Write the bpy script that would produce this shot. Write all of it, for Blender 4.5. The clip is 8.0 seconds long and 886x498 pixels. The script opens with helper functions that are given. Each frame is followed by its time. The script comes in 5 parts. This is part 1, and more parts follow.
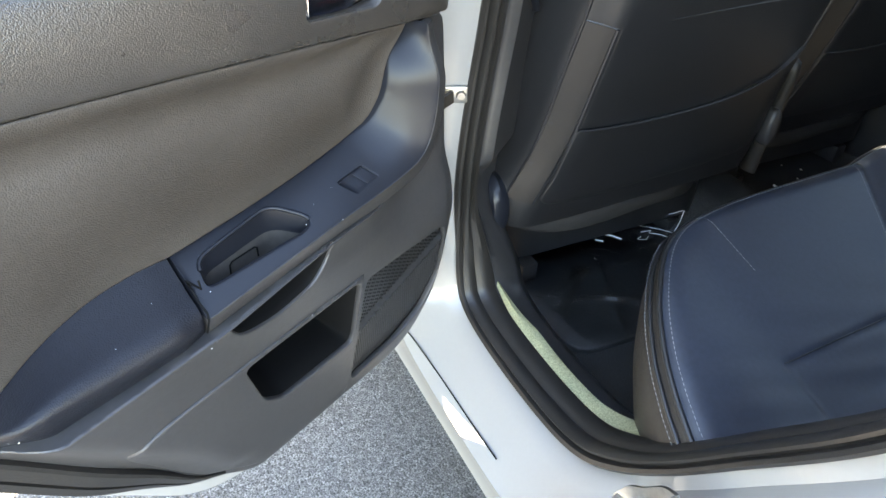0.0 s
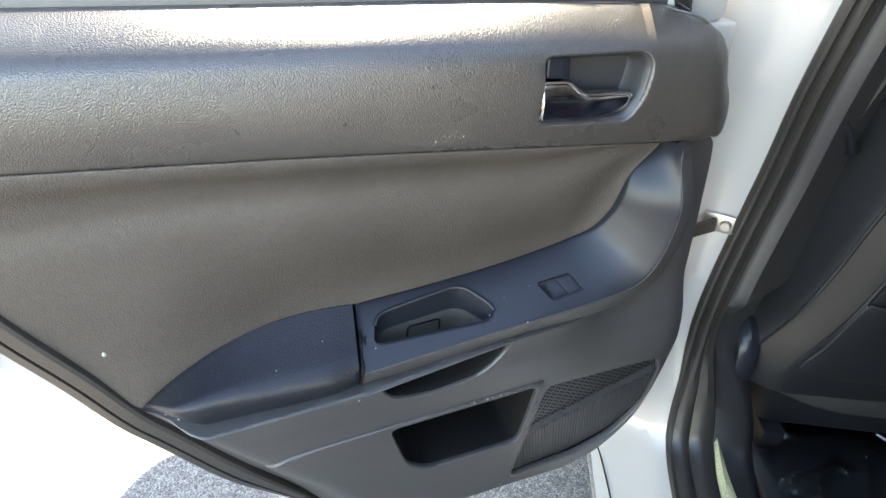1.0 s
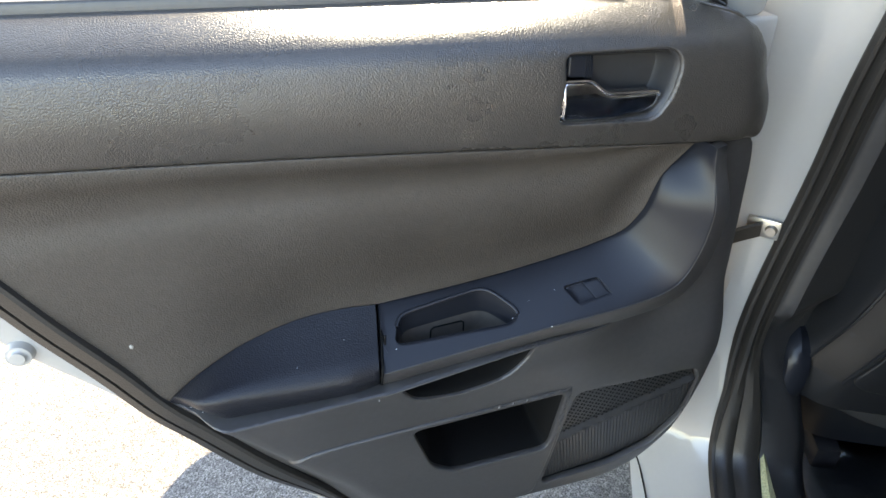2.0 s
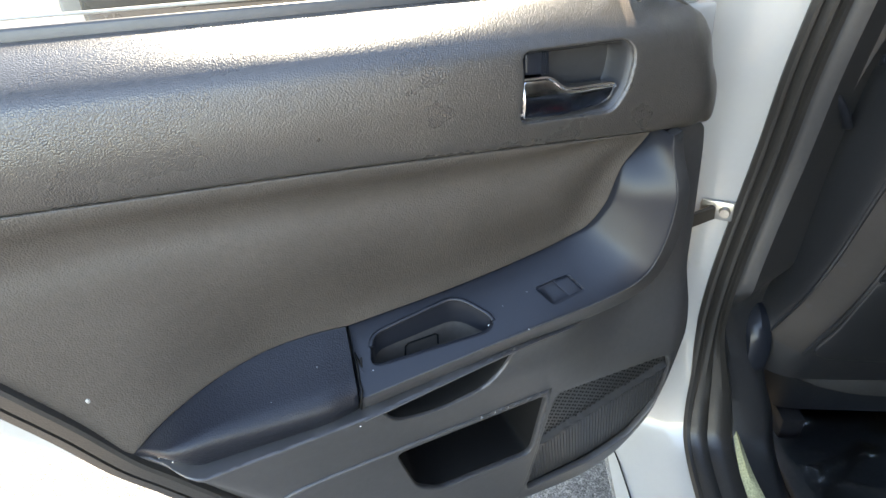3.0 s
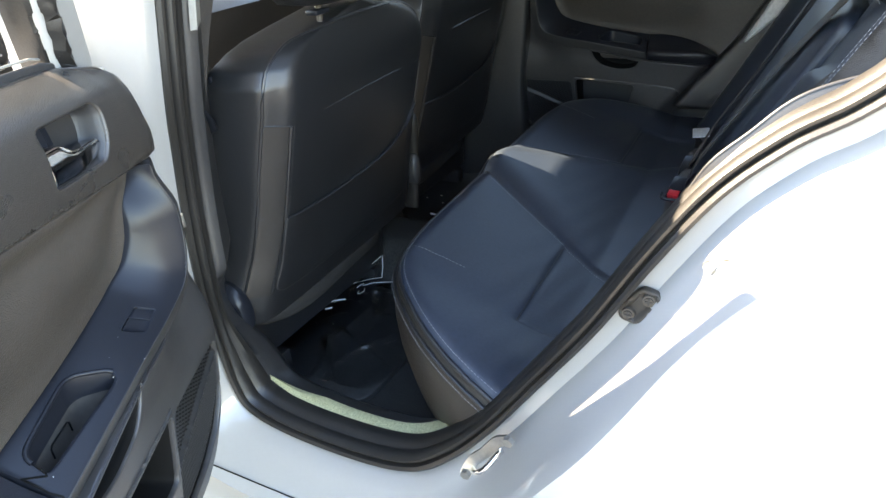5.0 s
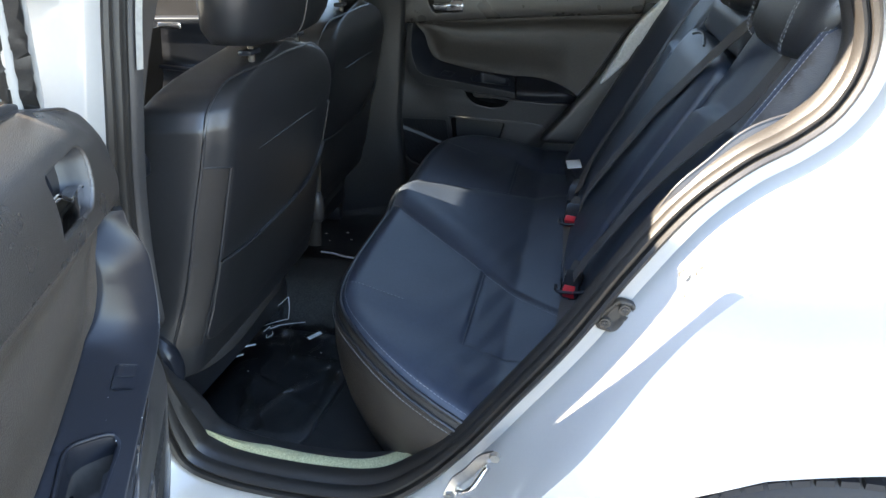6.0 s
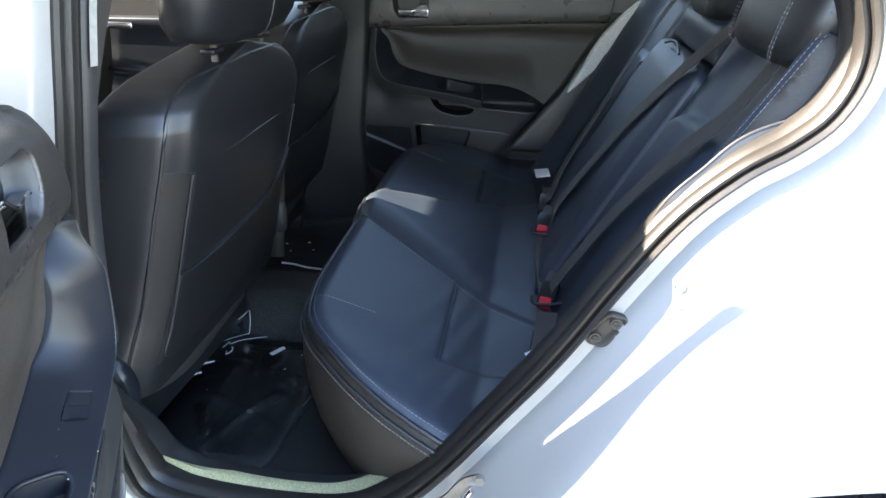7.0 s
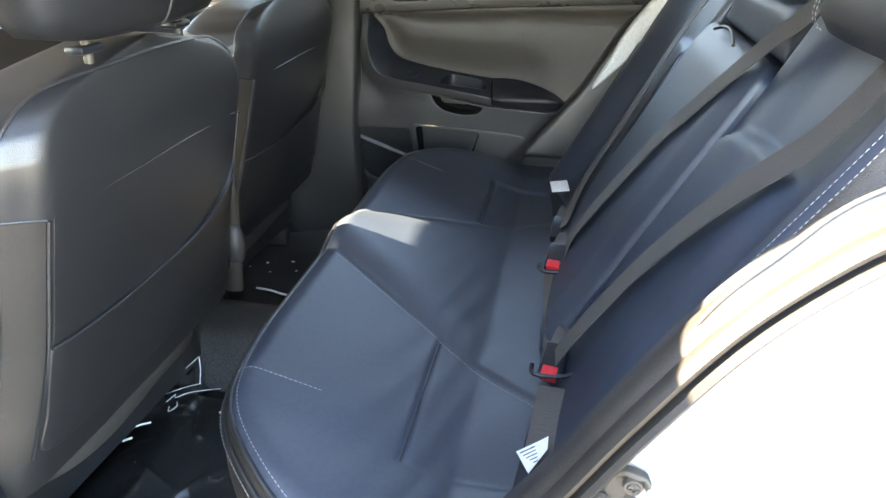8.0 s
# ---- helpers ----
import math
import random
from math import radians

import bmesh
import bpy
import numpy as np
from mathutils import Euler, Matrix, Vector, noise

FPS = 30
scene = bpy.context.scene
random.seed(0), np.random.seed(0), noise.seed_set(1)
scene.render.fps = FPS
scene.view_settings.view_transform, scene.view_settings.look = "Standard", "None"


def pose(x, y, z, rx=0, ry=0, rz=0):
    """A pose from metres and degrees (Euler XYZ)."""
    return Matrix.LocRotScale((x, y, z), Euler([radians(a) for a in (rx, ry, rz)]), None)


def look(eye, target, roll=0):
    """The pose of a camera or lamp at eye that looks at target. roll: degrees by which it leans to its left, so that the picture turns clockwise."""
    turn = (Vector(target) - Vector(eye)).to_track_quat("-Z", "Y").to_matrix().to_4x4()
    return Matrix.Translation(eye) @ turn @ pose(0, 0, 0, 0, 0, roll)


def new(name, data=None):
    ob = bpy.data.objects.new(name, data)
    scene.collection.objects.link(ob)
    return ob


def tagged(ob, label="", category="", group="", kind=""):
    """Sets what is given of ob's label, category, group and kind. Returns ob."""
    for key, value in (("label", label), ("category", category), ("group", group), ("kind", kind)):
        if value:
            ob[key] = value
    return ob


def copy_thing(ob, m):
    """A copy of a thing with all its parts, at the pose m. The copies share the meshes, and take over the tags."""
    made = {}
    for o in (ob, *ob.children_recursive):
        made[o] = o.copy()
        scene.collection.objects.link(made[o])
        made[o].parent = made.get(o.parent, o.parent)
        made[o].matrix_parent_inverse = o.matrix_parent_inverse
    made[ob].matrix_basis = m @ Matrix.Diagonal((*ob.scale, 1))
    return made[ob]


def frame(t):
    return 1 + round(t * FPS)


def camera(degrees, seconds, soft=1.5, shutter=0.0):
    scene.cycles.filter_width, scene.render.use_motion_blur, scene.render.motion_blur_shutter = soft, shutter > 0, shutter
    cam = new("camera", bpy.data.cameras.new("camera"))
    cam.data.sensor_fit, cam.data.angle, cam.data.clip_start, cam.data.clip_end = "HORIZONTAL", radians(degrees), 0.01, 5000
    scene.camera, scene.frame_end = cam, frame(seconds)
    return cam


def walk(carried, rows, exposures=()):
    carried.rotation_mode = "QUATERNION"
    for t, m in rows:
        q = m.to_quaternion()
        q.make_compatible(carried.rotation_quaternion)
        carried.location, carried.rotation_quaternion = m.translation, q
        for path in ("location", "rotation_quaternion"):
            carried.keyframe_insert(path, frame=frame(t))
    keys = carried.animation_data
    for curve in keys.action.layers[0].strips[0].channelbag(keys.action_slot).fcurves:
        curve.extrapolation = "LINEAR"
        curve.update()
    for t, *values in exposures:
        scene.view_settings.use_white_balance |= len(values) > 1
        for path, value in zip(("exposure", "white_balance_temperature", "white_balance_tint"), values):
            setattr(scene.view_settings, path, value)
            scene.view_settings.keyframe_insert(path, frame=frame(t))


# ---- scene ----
cam = camera(67.6, 8.0)
PATH = [
    (0, (0.989, -0.331, 1.176), (-0.424, 0.418, -0.025), 1.7),
    (0.5, (0.945, -0.276, 1.207), (-0.675, -0.004, 0.065), 2.4),
    (1, (0.953, -0.208, 1.203), (-0.721, -0.297, 0.112), 2.5),
    (1.5, (0.96, -0.169, 1.192), (-0.709, -0.427, 0.12), 0.2),
    (1.7, (0.954, -0.167, 1.196), (-0.706, -0.442, 0.115), 0.0),
    (2.8, (0.936, -0.171, 1.201), (-0.716, -0.39, 0.096), -1.5),
    (3, (0.931, -0.199, 1.188), (-0.762, -0.292, 0.129), -2.4),
    (3.5, (0.876, -0.27, 1.197), (-0.74, 0.173, 0.105), -3.7),
    (4, (0.901, -0.346, 1.191), (-0.495, 0.578, 0.097), -3.7),
    (4.5, (0.992, -0.455, 1.196), (-0.126, 0.841, 0.163), -4.6),
    (5, (1.007, -0.522, 1.215), (0.167, 1.011, 0.243), -4.5),
    (5.2, (0.98, -0.545, 1.22), (0.259, 1.053, 0.259), -3.9),
    (6.3, (0.795, -0.638, 1.236), (0.513, 1.138, 0.36), 1.0),
    (6.5, (0.787, -0.637, 1.23), (0.538, 1.146, 0.36), 1.6),
    (7, (0.782, -0.589, 1.215), (0.552, 1.199, 0.347), 1.4),
    (7.5, (0.808, -0.424, 1.195), (0.465, 1.341, 0.318), 1.5),
    (8, (0.832, -0.26, 1.178), (0.499, 1.49, 0.27), 0.3),
]
walk(cam, [(t, look(eye, target, roll)) for t, eye, target, roll in PATH], exposures=[(0.0, 4.2, 9100, 14), (0.5, 4.5, 9200, 14), (1.0, 4.05, 9000, 14), (1.7, 3.38, 8900, 14), (2.8, 3.8, 8900, 14), (3.5, 4.22, 8900, 13), (4.0, 4.8, 9100, 13), (4.5, 4.7, 9100, 13), (5.2, 3.85, 8200, 13), (6.3, 3.9, 7700, 13), (7.0, 4.0, 7700, 13), (7.5, 4.25, 8000, 13), (8.0, 5.35, 9300, 14)])

# ---- light ----
SUN = Vector((-0.790, -0.078, 0.60)).normalized()
sky_world = bpy.data.worlds.new("sky")
scene.world = sky_world
sky_world.use_nodes = True
wn = sky_world.node_tree.nodes
sky_tex = wn.new("ShaderNodeTexSky")
sky_tex.sky_type = "NISHITA"
sky_tex.sun_disc = False
sky_tex.dust_density, sky_tex.ozone_density = 0.3, 3.2
sky_tex.sun_elevation = math.asin(SUN.z)
sky_tex.sun_rotation = math.atan2(SUN.x, SUN.y)
sky_world.node_tree.links.new(sky_tex.outputs[0], wn["Background"].inputs[0])
wn["Background"].inputs[1].default_value = 0.15
sun_lamp = bpy.data.lights.new("sun", "SUN")
sun_lamp.energy, sun_lamp.angle, sun_lamp.color = 3.9, radians(0.53), (1.0, 0.955, 0.88)
sun_ob = new("sun", sun_lamp)
sun_ob.matrix_world = Matrix.Translation((0, 3, 6)) @ SUN.to_track_quat("Z", "Y").to_matrix().to_4x4()


# ---- materials ----
def node_mat(name, base, rough=0.5, metal=0.0, vary=0.15, vscale=6.0, fine=0.1, fscale=150.0,
             bump=0.0, bscale=600.0, kind="noise", coat=0.0, spec=0.5, rvary=0.1, depth=0.0004):
    """A principled material with colour variation at two scales, uneven roughness and a fine relief."""
    m = bpy.data.materials.new(name)
    m.use_nodes = True
    nt = m.node_tree
    n, l = nt.nodes, nt.links
    b = n["Principled BSDF"]
    b.inputs["Metallic"].default_value = metal
    b.inputs["Coat Weight"].default_value = coat
    b.inputs["Coat Roughness"].default_value = 0.05
    b.inputs["Specular IOR Level"].default_value = spec
    tc = n.new("ShaderNodeTexCoord")
    big = n.new("ShaderNodeTexNoise")
    big.inputs["Scale"].default_value, big.inputs["Detail"].default_value = vscale, 5
    small = n.new("ShaderNodeTexNoise")
    small.inputs["Scale"].default_value, small.inputs["Detail"].default_value = fscale, 3
    for t in (big, small):
        l.new(tc.outputs["Object"], t.inputs["Vector"])
    r1 = n.new("ShaderNodeMapRange")
    r1.inputs[1].default_value, r1.inputs[2].default_value = 0.3, 0.7
    r1.inputs[3].default_value, r1.inputs[4].default_value = 1 - vary, 1 + vary
    r2 = n.new("ShaderNodeMapRange")
    r2.inputs[1].default_value, r2.inputs[2].default_value = 0.3, 0.7
    r2.inputs[3].default_value, r2.inputs[4].default_value = 1 - fine, 1 + fine
    l.new(big.outputs[0], r1.inputs[0])
    l.new(small.outputs[0], r2.inputs[0])
    mu = n.new("ShaderNodeMath")
    mu.operation = "MULTIPLY"
    l.new(r1.outputs[0], mu.inputs[0])
    l.new(r2.outputs[0], mu.inputs[1])
    vm = n.new("ShaderNodeVectorMath")
    vm.operation = "SCALE"
    vm.inputs[0].default_value = base
    l.new(mu.outputs[0], vm.inputs["Scale"])
    l.new(vm.outputs[0], b.inputs["Base Color"])
    r3 = n.new("ShaderNodeMapRange")
    r3.inputs[1].default_value, r3.inputs[2].default_value = 0.3, 0.7
    r3.inputs[3].default_value, r3.inputs[4].default_value = rough * (1 - rvary), min(1, rough * (1 + rvary))
    l.new(big.outputs[0], r3.inputs[0])
    l.new(r3.outputs[0], b.inputs["Roughness"])
    if bump:
        bp = n.new("ShaderNodeBump")
        bp.inputs["Strength"].default_value, bp.inputs["Distance"].default_value = bump, depth
        if kind == "grain":
            v = n.new("ShaderNodeTexVoronoi")
            v.feature = "F1"
            v.inputs["Scale"].default_value = bscale
            l.new(tc.outputs["Object"], v.inputs["Vector"])
            l.new(v.outputs["Distance"], bp.inputs["Height"])
            bp.invert = True
        elif kind == "ribs":
            w = n.new("ShaderNodeTexWave")
            w.bands_direction = "Z"
            w.inputs["Scale"].default_value = bscale
            l.new(tc.outputs["Object"], w.inputs["Vector"])
            l.new(w.outputs[0], bp.inputs["Height"])
        else:
            v = n.new("ShaderNodeTexNoise")
            v.inputs["Scale"].default_value, v.inputs["Detail"].default_value = bscale, 4
            l.new(tc.outputs["Object"], v.inputs["Vector"])
            l.new(v.outputs[0], bp.inputs["Height"])
        l.new(bp.outputs[0], b.inputs["Normal"])
    return m


WHITE = node_mat("white_car_paint", (0.38, 0.37, 0.348), 0.35, vary=0.02, fine=0.01, coat=1.0, rvary=0.15)
GRAINED = node_mat("grained_vinyl", (0.047, 0.0415, 0.037), 0.28, vary=0.09, vscale=9, bump=0.68, bscale=760, kind="grain", depth=0.0005, rvary=0.06, spec=0.75)
INSERT = node_mat("soft_insert_vinyl", (0.054, 0.046, 0.039), 0.42, vary=0.12, vscale=7, bump=0.8, bscale=620, kind="grain", depth=0.0005, spec=0.42)
SATIN = node_mat("satin_black_plastic", (0.012, 0.014, 0.019), 0.34, vary=0.10, fine=0.12, fscale=900, bump=0.10, bscale=1800, spec=0.33)
LOWER = node_mat("moulded_grey_plastic", (0.044, 0.042, 0.042), 0.42, vary=0.12, bump=0.25, bscale=1500, spec=0.7)
LEATHER = node_mat("black_leather", (0.016, 0.0165, 0.018), 0.33, vary=0.12, bump=0.6, bscale=1000, kind="grain", depth=0.0003, rvary=0.06, spec=0.75)
# black leather with the sky's blue sheen mixed into its base
LEATHER_SMOOTH = node_mat("sky_blued_black_leather", (0.024, 0.032, 0.048), 0.46, vary=0.14, rvary=0.10, bump=0.4, bscale=900, kind="grain", depth=0.0002, spec=0.6)
RUBBER = node_mat("black_rubber_seal", (0.020, 0.018, 0.016), 0.42, vary=0.25, fine=0.2, fscale=500, bump=0.45, bscale=420, depth=0.0006)
CARPET = node_mat("black_carpet", (0.048, 0.049, 0.048), 0.95, vary=0.3, fine=0.5, fscale=500, bump=1.0, bscale=900, depth=0.002, spec=0.1)
TRIM = node_mat("dark_trim_plastic", (0.030, 0.0295, 0.030), 0.42, vary=0.1, bump=0.3, bscale=900)
# dark carpet given the bright khaki it shows in direct sun
SUNLIT_EDGE = node_mat("sunlit_khaki_carpet", (0.50, 0.475, 0.27), 0.9, vary=0.2, fine=0.3, fscale=400, bump=0.8, bscale=700, depth=0.001, spec=0.2)
CHROME = node_mat("chrome", (0.75, 0.76, 0.78), 0.09, metal=1.0, vary=0.05, rvary=0.4)
STEEL = node_mat("zinc_steel", (0.5, 0.48, 0.44), 0.35, metal=1.0, vary=0.2)
DARK_STEEL = node_mat("dark_phosphated_steel", (0.050, 0.042, 0.034), 0.45, metal=0.0, vary=0.3)
RED = node_mat("red_button_plastic", (0.55, 0.02, 0.03), 0.4, vary=0.05)
PAPER = node_mat("white_label_paper", (0.75, 0.76, 0.76), 0.6, vary=0.05)
INK = node_mat("label_ink", (0.05, 0.05, 0.05), 0.6)
WEB = node_mat("woven_belt_webbing", (0.060, 0.052, 0.047), 0.7, vary=0.1, fine=0.2, fscale=900, bump=0.6, bscale=260, kind="ribs", depth=0.0006)
STITCH = node_mat("grey_thread", (0.26, 0.265, 0.27), 0.7)
GREYTRIM = node_mat("pale_grey_trim", (0.34, 0.33, 0.30), 0.6, vary=0.05, bump=0.2)
HEADCLOTH = node_mat("pale_grey_headlining_cloth", (0.68, 0.67, 0.64), 0.9, vary=0.05, bump=0.2)
TYRE = node_mat("tyre_rubber", (0.013, 0.012, 0.013), 0.7, vary=0.3, bump=0.3, bscale=300)
# two browner copies of the black leather, for faces that catch outside light
LEATHER_STRIP_LIT = node_mat("strip_leather_lit_brown", (0.021, 0.018, 0.0165), 0.36, vary=0.12, bump=0.6, bscale=900, kind="grain", depth=0.0004, spec=0.65)
LEATHER_LIT = node_mat("grained_leather_lit_brown", (0.030, 0.0255, 0.022), 0.45, vary=0.15, bump=0.6, bscale=800, kind="grain", depth=0.0005, spec=0.4)
FLOCKED = node_mat("flocked_felt_strip", (0.014, 0.015, 0.020), 0.95, vary=0.2, fine=0.3, fscale=800, bump=0.3, bscale=900, spec=0.08)
# the insert's vinyl, darkened and blued for the sky reflected on the pad
PAD = node_mat("sky_blued_padded_vinyl", (0.012, 0.013, 0.017), 0.36, vary=0.14, bump=0.6, bscale=650, kind="grain", depth=0.0005, spec=0.32)
# near-black for shade inside recesses, also for joints, holes and outlines
SHADE_AND_GAP = node_mat("shade_and_gap_black", (0.004, 0.004, 0.004), 0.8, spec=0.2)
ASPHALT = node_mat("asphalt", (0.118, 0.113, 0.106), 0.85, vary=0.25, vscale=1.2, fine=0.9, fscale=260, bump=1.0, bscale=240, depth=0.004)
an, al = ASPHALT.node_tree.nodes, ASPHALT.node_tree.links
stones = an.new("ShaderNodeTexVoronoi")
stones.inputs["Scale"].default_value = 150
al.new(an["Texture Coordinate"].outputs["Object"], stones.inputs["Vector"])
stone_range = an.new("ShaderNodeMapRange")
stone_range.inputs[3].default_value, stone_range.inputs[4].default_value = 0.42, 1.52
al.new(stones.outputs["Color"], stone_range.inputs[0])
stone_scale = an.new("ShaderNodeVectorMath")
stone_scale.operation = "SCALE"
al.new(an["Vector Math"].outputs[0], stone_scale.inputs[0])
al.new(stone_range.outputs[0], stone_scale.inputs["Scale"])
al.new(stone_scale.outputs[0], an["Principled BSDF"].inputs["Base Color"])


def glass_mat(name, tint):
    """A thin pane: tinted and clear, with a mirror gloss that grows at grazing angles."""
    m = bpy.data.materials.new(name)
    m.use_nodes = True
    n, l = m.node_tree.nodes, m.node_tree.links
    n.remove(n["Principled BSDF"])
    clear, gloss, mix, fres = n.new("ShaderNodeBsdfTransparent"), n.new("ShaderNodeBsdfGlossy"), n.new("ShaderNodeMixShader"), n.new("ShaderNodeFresnel")
    clear.inputs[0].default_value = (*tint, 1)
    gloss.inputs["Roughness"].default_value = 0.02
    fres.inputs["IOR"].default_value = 1.45
    l.new(fres.outputs[0], mix.inputs[0])
    l.new(clear.outputs[0], mix.inputs[1])
    l.new(gloss.outputs[0], mix.inputs[2])
    l.new(mix.outputs[0], n["Material Output"].inputs[0])
    return m


GLASS = glass_mat("green_tinted_glass", (0.80, 0.85, 0.82))
CLEAR = glass_mat("clear_plastic_film", (0.93, 0.95, 0.96))
PRIVACY = glass_mat("privacy_glass", (0.42, 0.45, 0.45))
DARK_GLASS = glass_mat("dark_tinted_glass", (0.74, 0.78, 0.76))


# ---- mesh tools ----
def link_mesh(name, verts, faces, mat, parent=None, label="", angle=40):
    me = bpy.data.meshes.new(name)
    me.from_pydata([tuple(v) for v in verts], [], faces)
    me.validate()
    me.materials.append(mat)
    me.shade_smooth()
    me.set_sharp_from_angle(angle=radians(angle))
    ob = new(name, me)
    if parent is not None:
        ob.parent = parent
    if label:
        tagged(ob, label)
    return ob


def part(name, bm, mat, parent=None, label="", angle=40):
    """One bmesh as one mesh object under a thing or a part."""
    me = bpy.data.meshes.new(name)
    bm.to_mesh(me)
    bm.free()
    me.materials.append(mat)
    me.shade_smooth()
    me.set_sharp_from_angle(angle=radians(angle))
    ob = new(name, me)
    if parent is not None:
        ob.parent = parent
    if label:
        tagged(ob, label)
    return ob


def thing(name, label, category, group="", kind="", m=None):
    ob = new(name)
    ob.empty_display_size = 0.05
    if m is not None:
        ob.matrix_world = m
    return tagged(ob, label, category, group, kind)


def curve_pts(pts, step, closed=False):
    """Points along a Catmull-Rom curve through pts, about step apart."""
    p = [np.array(q, float) for q in pts]
    n = len(p)
    out = []
    for i in range(n if closed else n - 1):
        if closed:
            a, b, c, d = p[i - 1], p[i], p[(i + 1) % n], p[(i + 2) % n]
        else:
            b, c = p[i], p[i + 1]
            a = p[i - 1] if i else 2 * b - c
            d = p[i + 2] if i + 2 < n else 2 * c - b
        k = max(1, int(round(np.linalg.norm(c - b) / step)))
        for j in range(k):
            t = j / k
            out.append(0.5 * (2 * b + (c - a) * t + (2 * a - 5 * b + 4 * c - d) * t * t + (3 * b - a - 3 * c + d) * t ** 3))
    if not closed:
        out.append(p[-1])
    return np.array(out)


def line_pts(pts, step, closed=True, radius=0.0):
    """Points along a polygon, its corners rounded by radius."""
    p = [np.array(q, float) for q in pts]
    n = len(p)
    if radius > 0:
        q = []
        for i in range(n):
            if not closed and i in (0, n - 1):
                q.append(p[i])
                continue
            a, b, c = p[i - 1], p[i], p[(i + 1) % n]
            r1, r2 = min(radius, 0.45 * np.linalg.norm(a - b)), min(radius, 0.45 * np.linalg.norm(c - b))
            s, e = b + (a - b) / np.linalg.norm(a - b) * r1, b + (c - b) / np.linalg.norm(c - b) * r2
            for t in (0, 0.25, 0.5, 0.75, 1):
                q.append((1 - t) ** 2 * s + 2 * t * (1 - t) * b + t * t * e)
        p = q
        n = len(p)
    out = []
    for i in range(n if closed else n - 1):
        b, c = p[i], p[(i + 1) % n]
        k = max(1, int(round(np.linalg.norm(c - b) / step)))
        out += [b + (c - b) * j / k for j in range(k)]
    if not closed:
        out.append(p[-1])
    return np.array(out)


def inside(pts, poly):
    x, y = pts[:, 0], pts[:, 1]
    res = np.zeros(len(pts), bool)
    px, py = poly[:, 0], poly[:, 1]
    for i in range(len(poly)):
        x1, y1, x2, y2 = px[i - 1], py[i - 1], px[i], py[i]
        if y1 == y2:
            continue
        res ^= ((y1 > y) != (y2 > y)) & (x < (x2 - x1) * (y - y1) / (y2 - y1) + x1)
    return res


def dist_to(pts, line, closed=True):
    """Distance of points to a polyline."""
    pts = np.asarray(pts, float)
    a = line if closed else line[:-1]
    b = np.roll(line, -1, 0) if closed else line[1:]
    best = np.full(len(pts), 1e9)
    for p, q in zip(a, b):
        d = q - p
        t = np.clip(((pts - p) @ d) / max(d @ d, 1e-12), 0, 1)
        best = np.minimum(best, np.linalg.norm(pts - p - t[:, None] * d, axis=1))
    return best


def sheet(outline, step, holes=(), rings=(), hole_rings=(), lines=()):
    """A flat triangulated field inside an outline: points, triangles, and the loops of its rims."""
    from mathutils.geometry import delaunay_2d_cdt
    loops = [np.asarray(outline)] + [np.asarray(h) for h in holes]
    pts, edges = [], []
    for lp in loops:
        k = len(pts)
        pts += [tuple(q) for q in lp]
        edges += [(k + i, k + (i + 1) % len(lp)) for i in range(len(lp))]
    for ln in lines:
        k = len(pts)
        pts += [tuple(q) for q in ln]
        edges += [(k + i, k + i + 1) for i in range(len(ln) - 1)]
    extra = []
    for li, lp in enumerate(loops):
        area = 0.5 * np.sum(lp[:, 0] * np.roll(lp[:, 1], -1) - np.roll(lp[:, 0], -1) * lp[:, 1])
        tang = np.roll(lp, -1, 0) - np.roll(lp, 1, 0)
        tang /= np.maximum(np.linalg.norm(tang, axis=1), 1e-9)[:, None]
        nrm = np.stack([-tang[:, 1], tang[:, 0]], 1) * (1 if (area > 0) == (li == 0) else -1)
        for r in (rings if li == 0 else hole_rings):
            q = lp + nrm * r
            keep = np.ones(len(q), bool)
            for l2 in loops:
                keep &= dist_to(q, l2) > 0.9 * r
            extra.append(q[keep])
    lo, hi = loops[0].min(0), loops[0].max(0)
    gx = np.arange(lo[0] + step / 2, hi[0], step)
    gy = np.arange(lo[1] + step / 2, hi[1], step * 0.87)
    g = np.array([(x + (step / 2 if j % 2 else 0), y) for j, y in enumerate(gy) for x in gx]) if len(gx) and len(gy) else np.zeros((0, 2))
    if len(g):
        keep = inside(g, loops[0])
        for h in loops[1:]:
            keep &= ~inside(g, h)
        g = g[keep]
        far = np.ones(len(g), bool)
        rmax = max(list(rings) + [0])
        hmax = max(list(hole_rings) + [0])
        far &= dist_to(g, loops[0]) > rmax + 0.5 * step
        for h in loops[1:]:
            far &= dist_to(g, h) > hmax + 0.5 * step
        for ln in lines:
            far &= dist_to(g, np.asarray(ln), False) > 0.5 * step
        extra.append(g[far])
    for e in extra:
        if len(e):
            ok = inside(e, loops[0])
            for h in loops[1:]:
                ok &= ~inside(e, h)
            pts += [tuple(q) for q in e[ok]]
    v, _, f, _, _, _ = delaunay_2d_cdt([Vector(q) for q in pts], edges, [], 0, 1e-6)
    v = np.array([tuple(q) for q in v])
    f = np.array([t for t in f if len(t) == 3])
    c = v[f].mean(1)
    ok = inside(c, loops[0])
    for h in loops[1:]:
        ok &= ~inside(c, h)
    return v, f[ok], loops


def rounded(d, r, amount=None):
    """How far a surface has sunk at the distance d from its rim, for a rounded rim of radius r."""
    k = np.clip(1 - d / r, 0, 1)
    return (amount if amount is not None else r) * (1 - np.sqrt(np.maximum(0, 1 - k * k)))


def smooth(t):
    t = np.clip(t, 0, 1)
    return t * t * (3 - 2 * t)


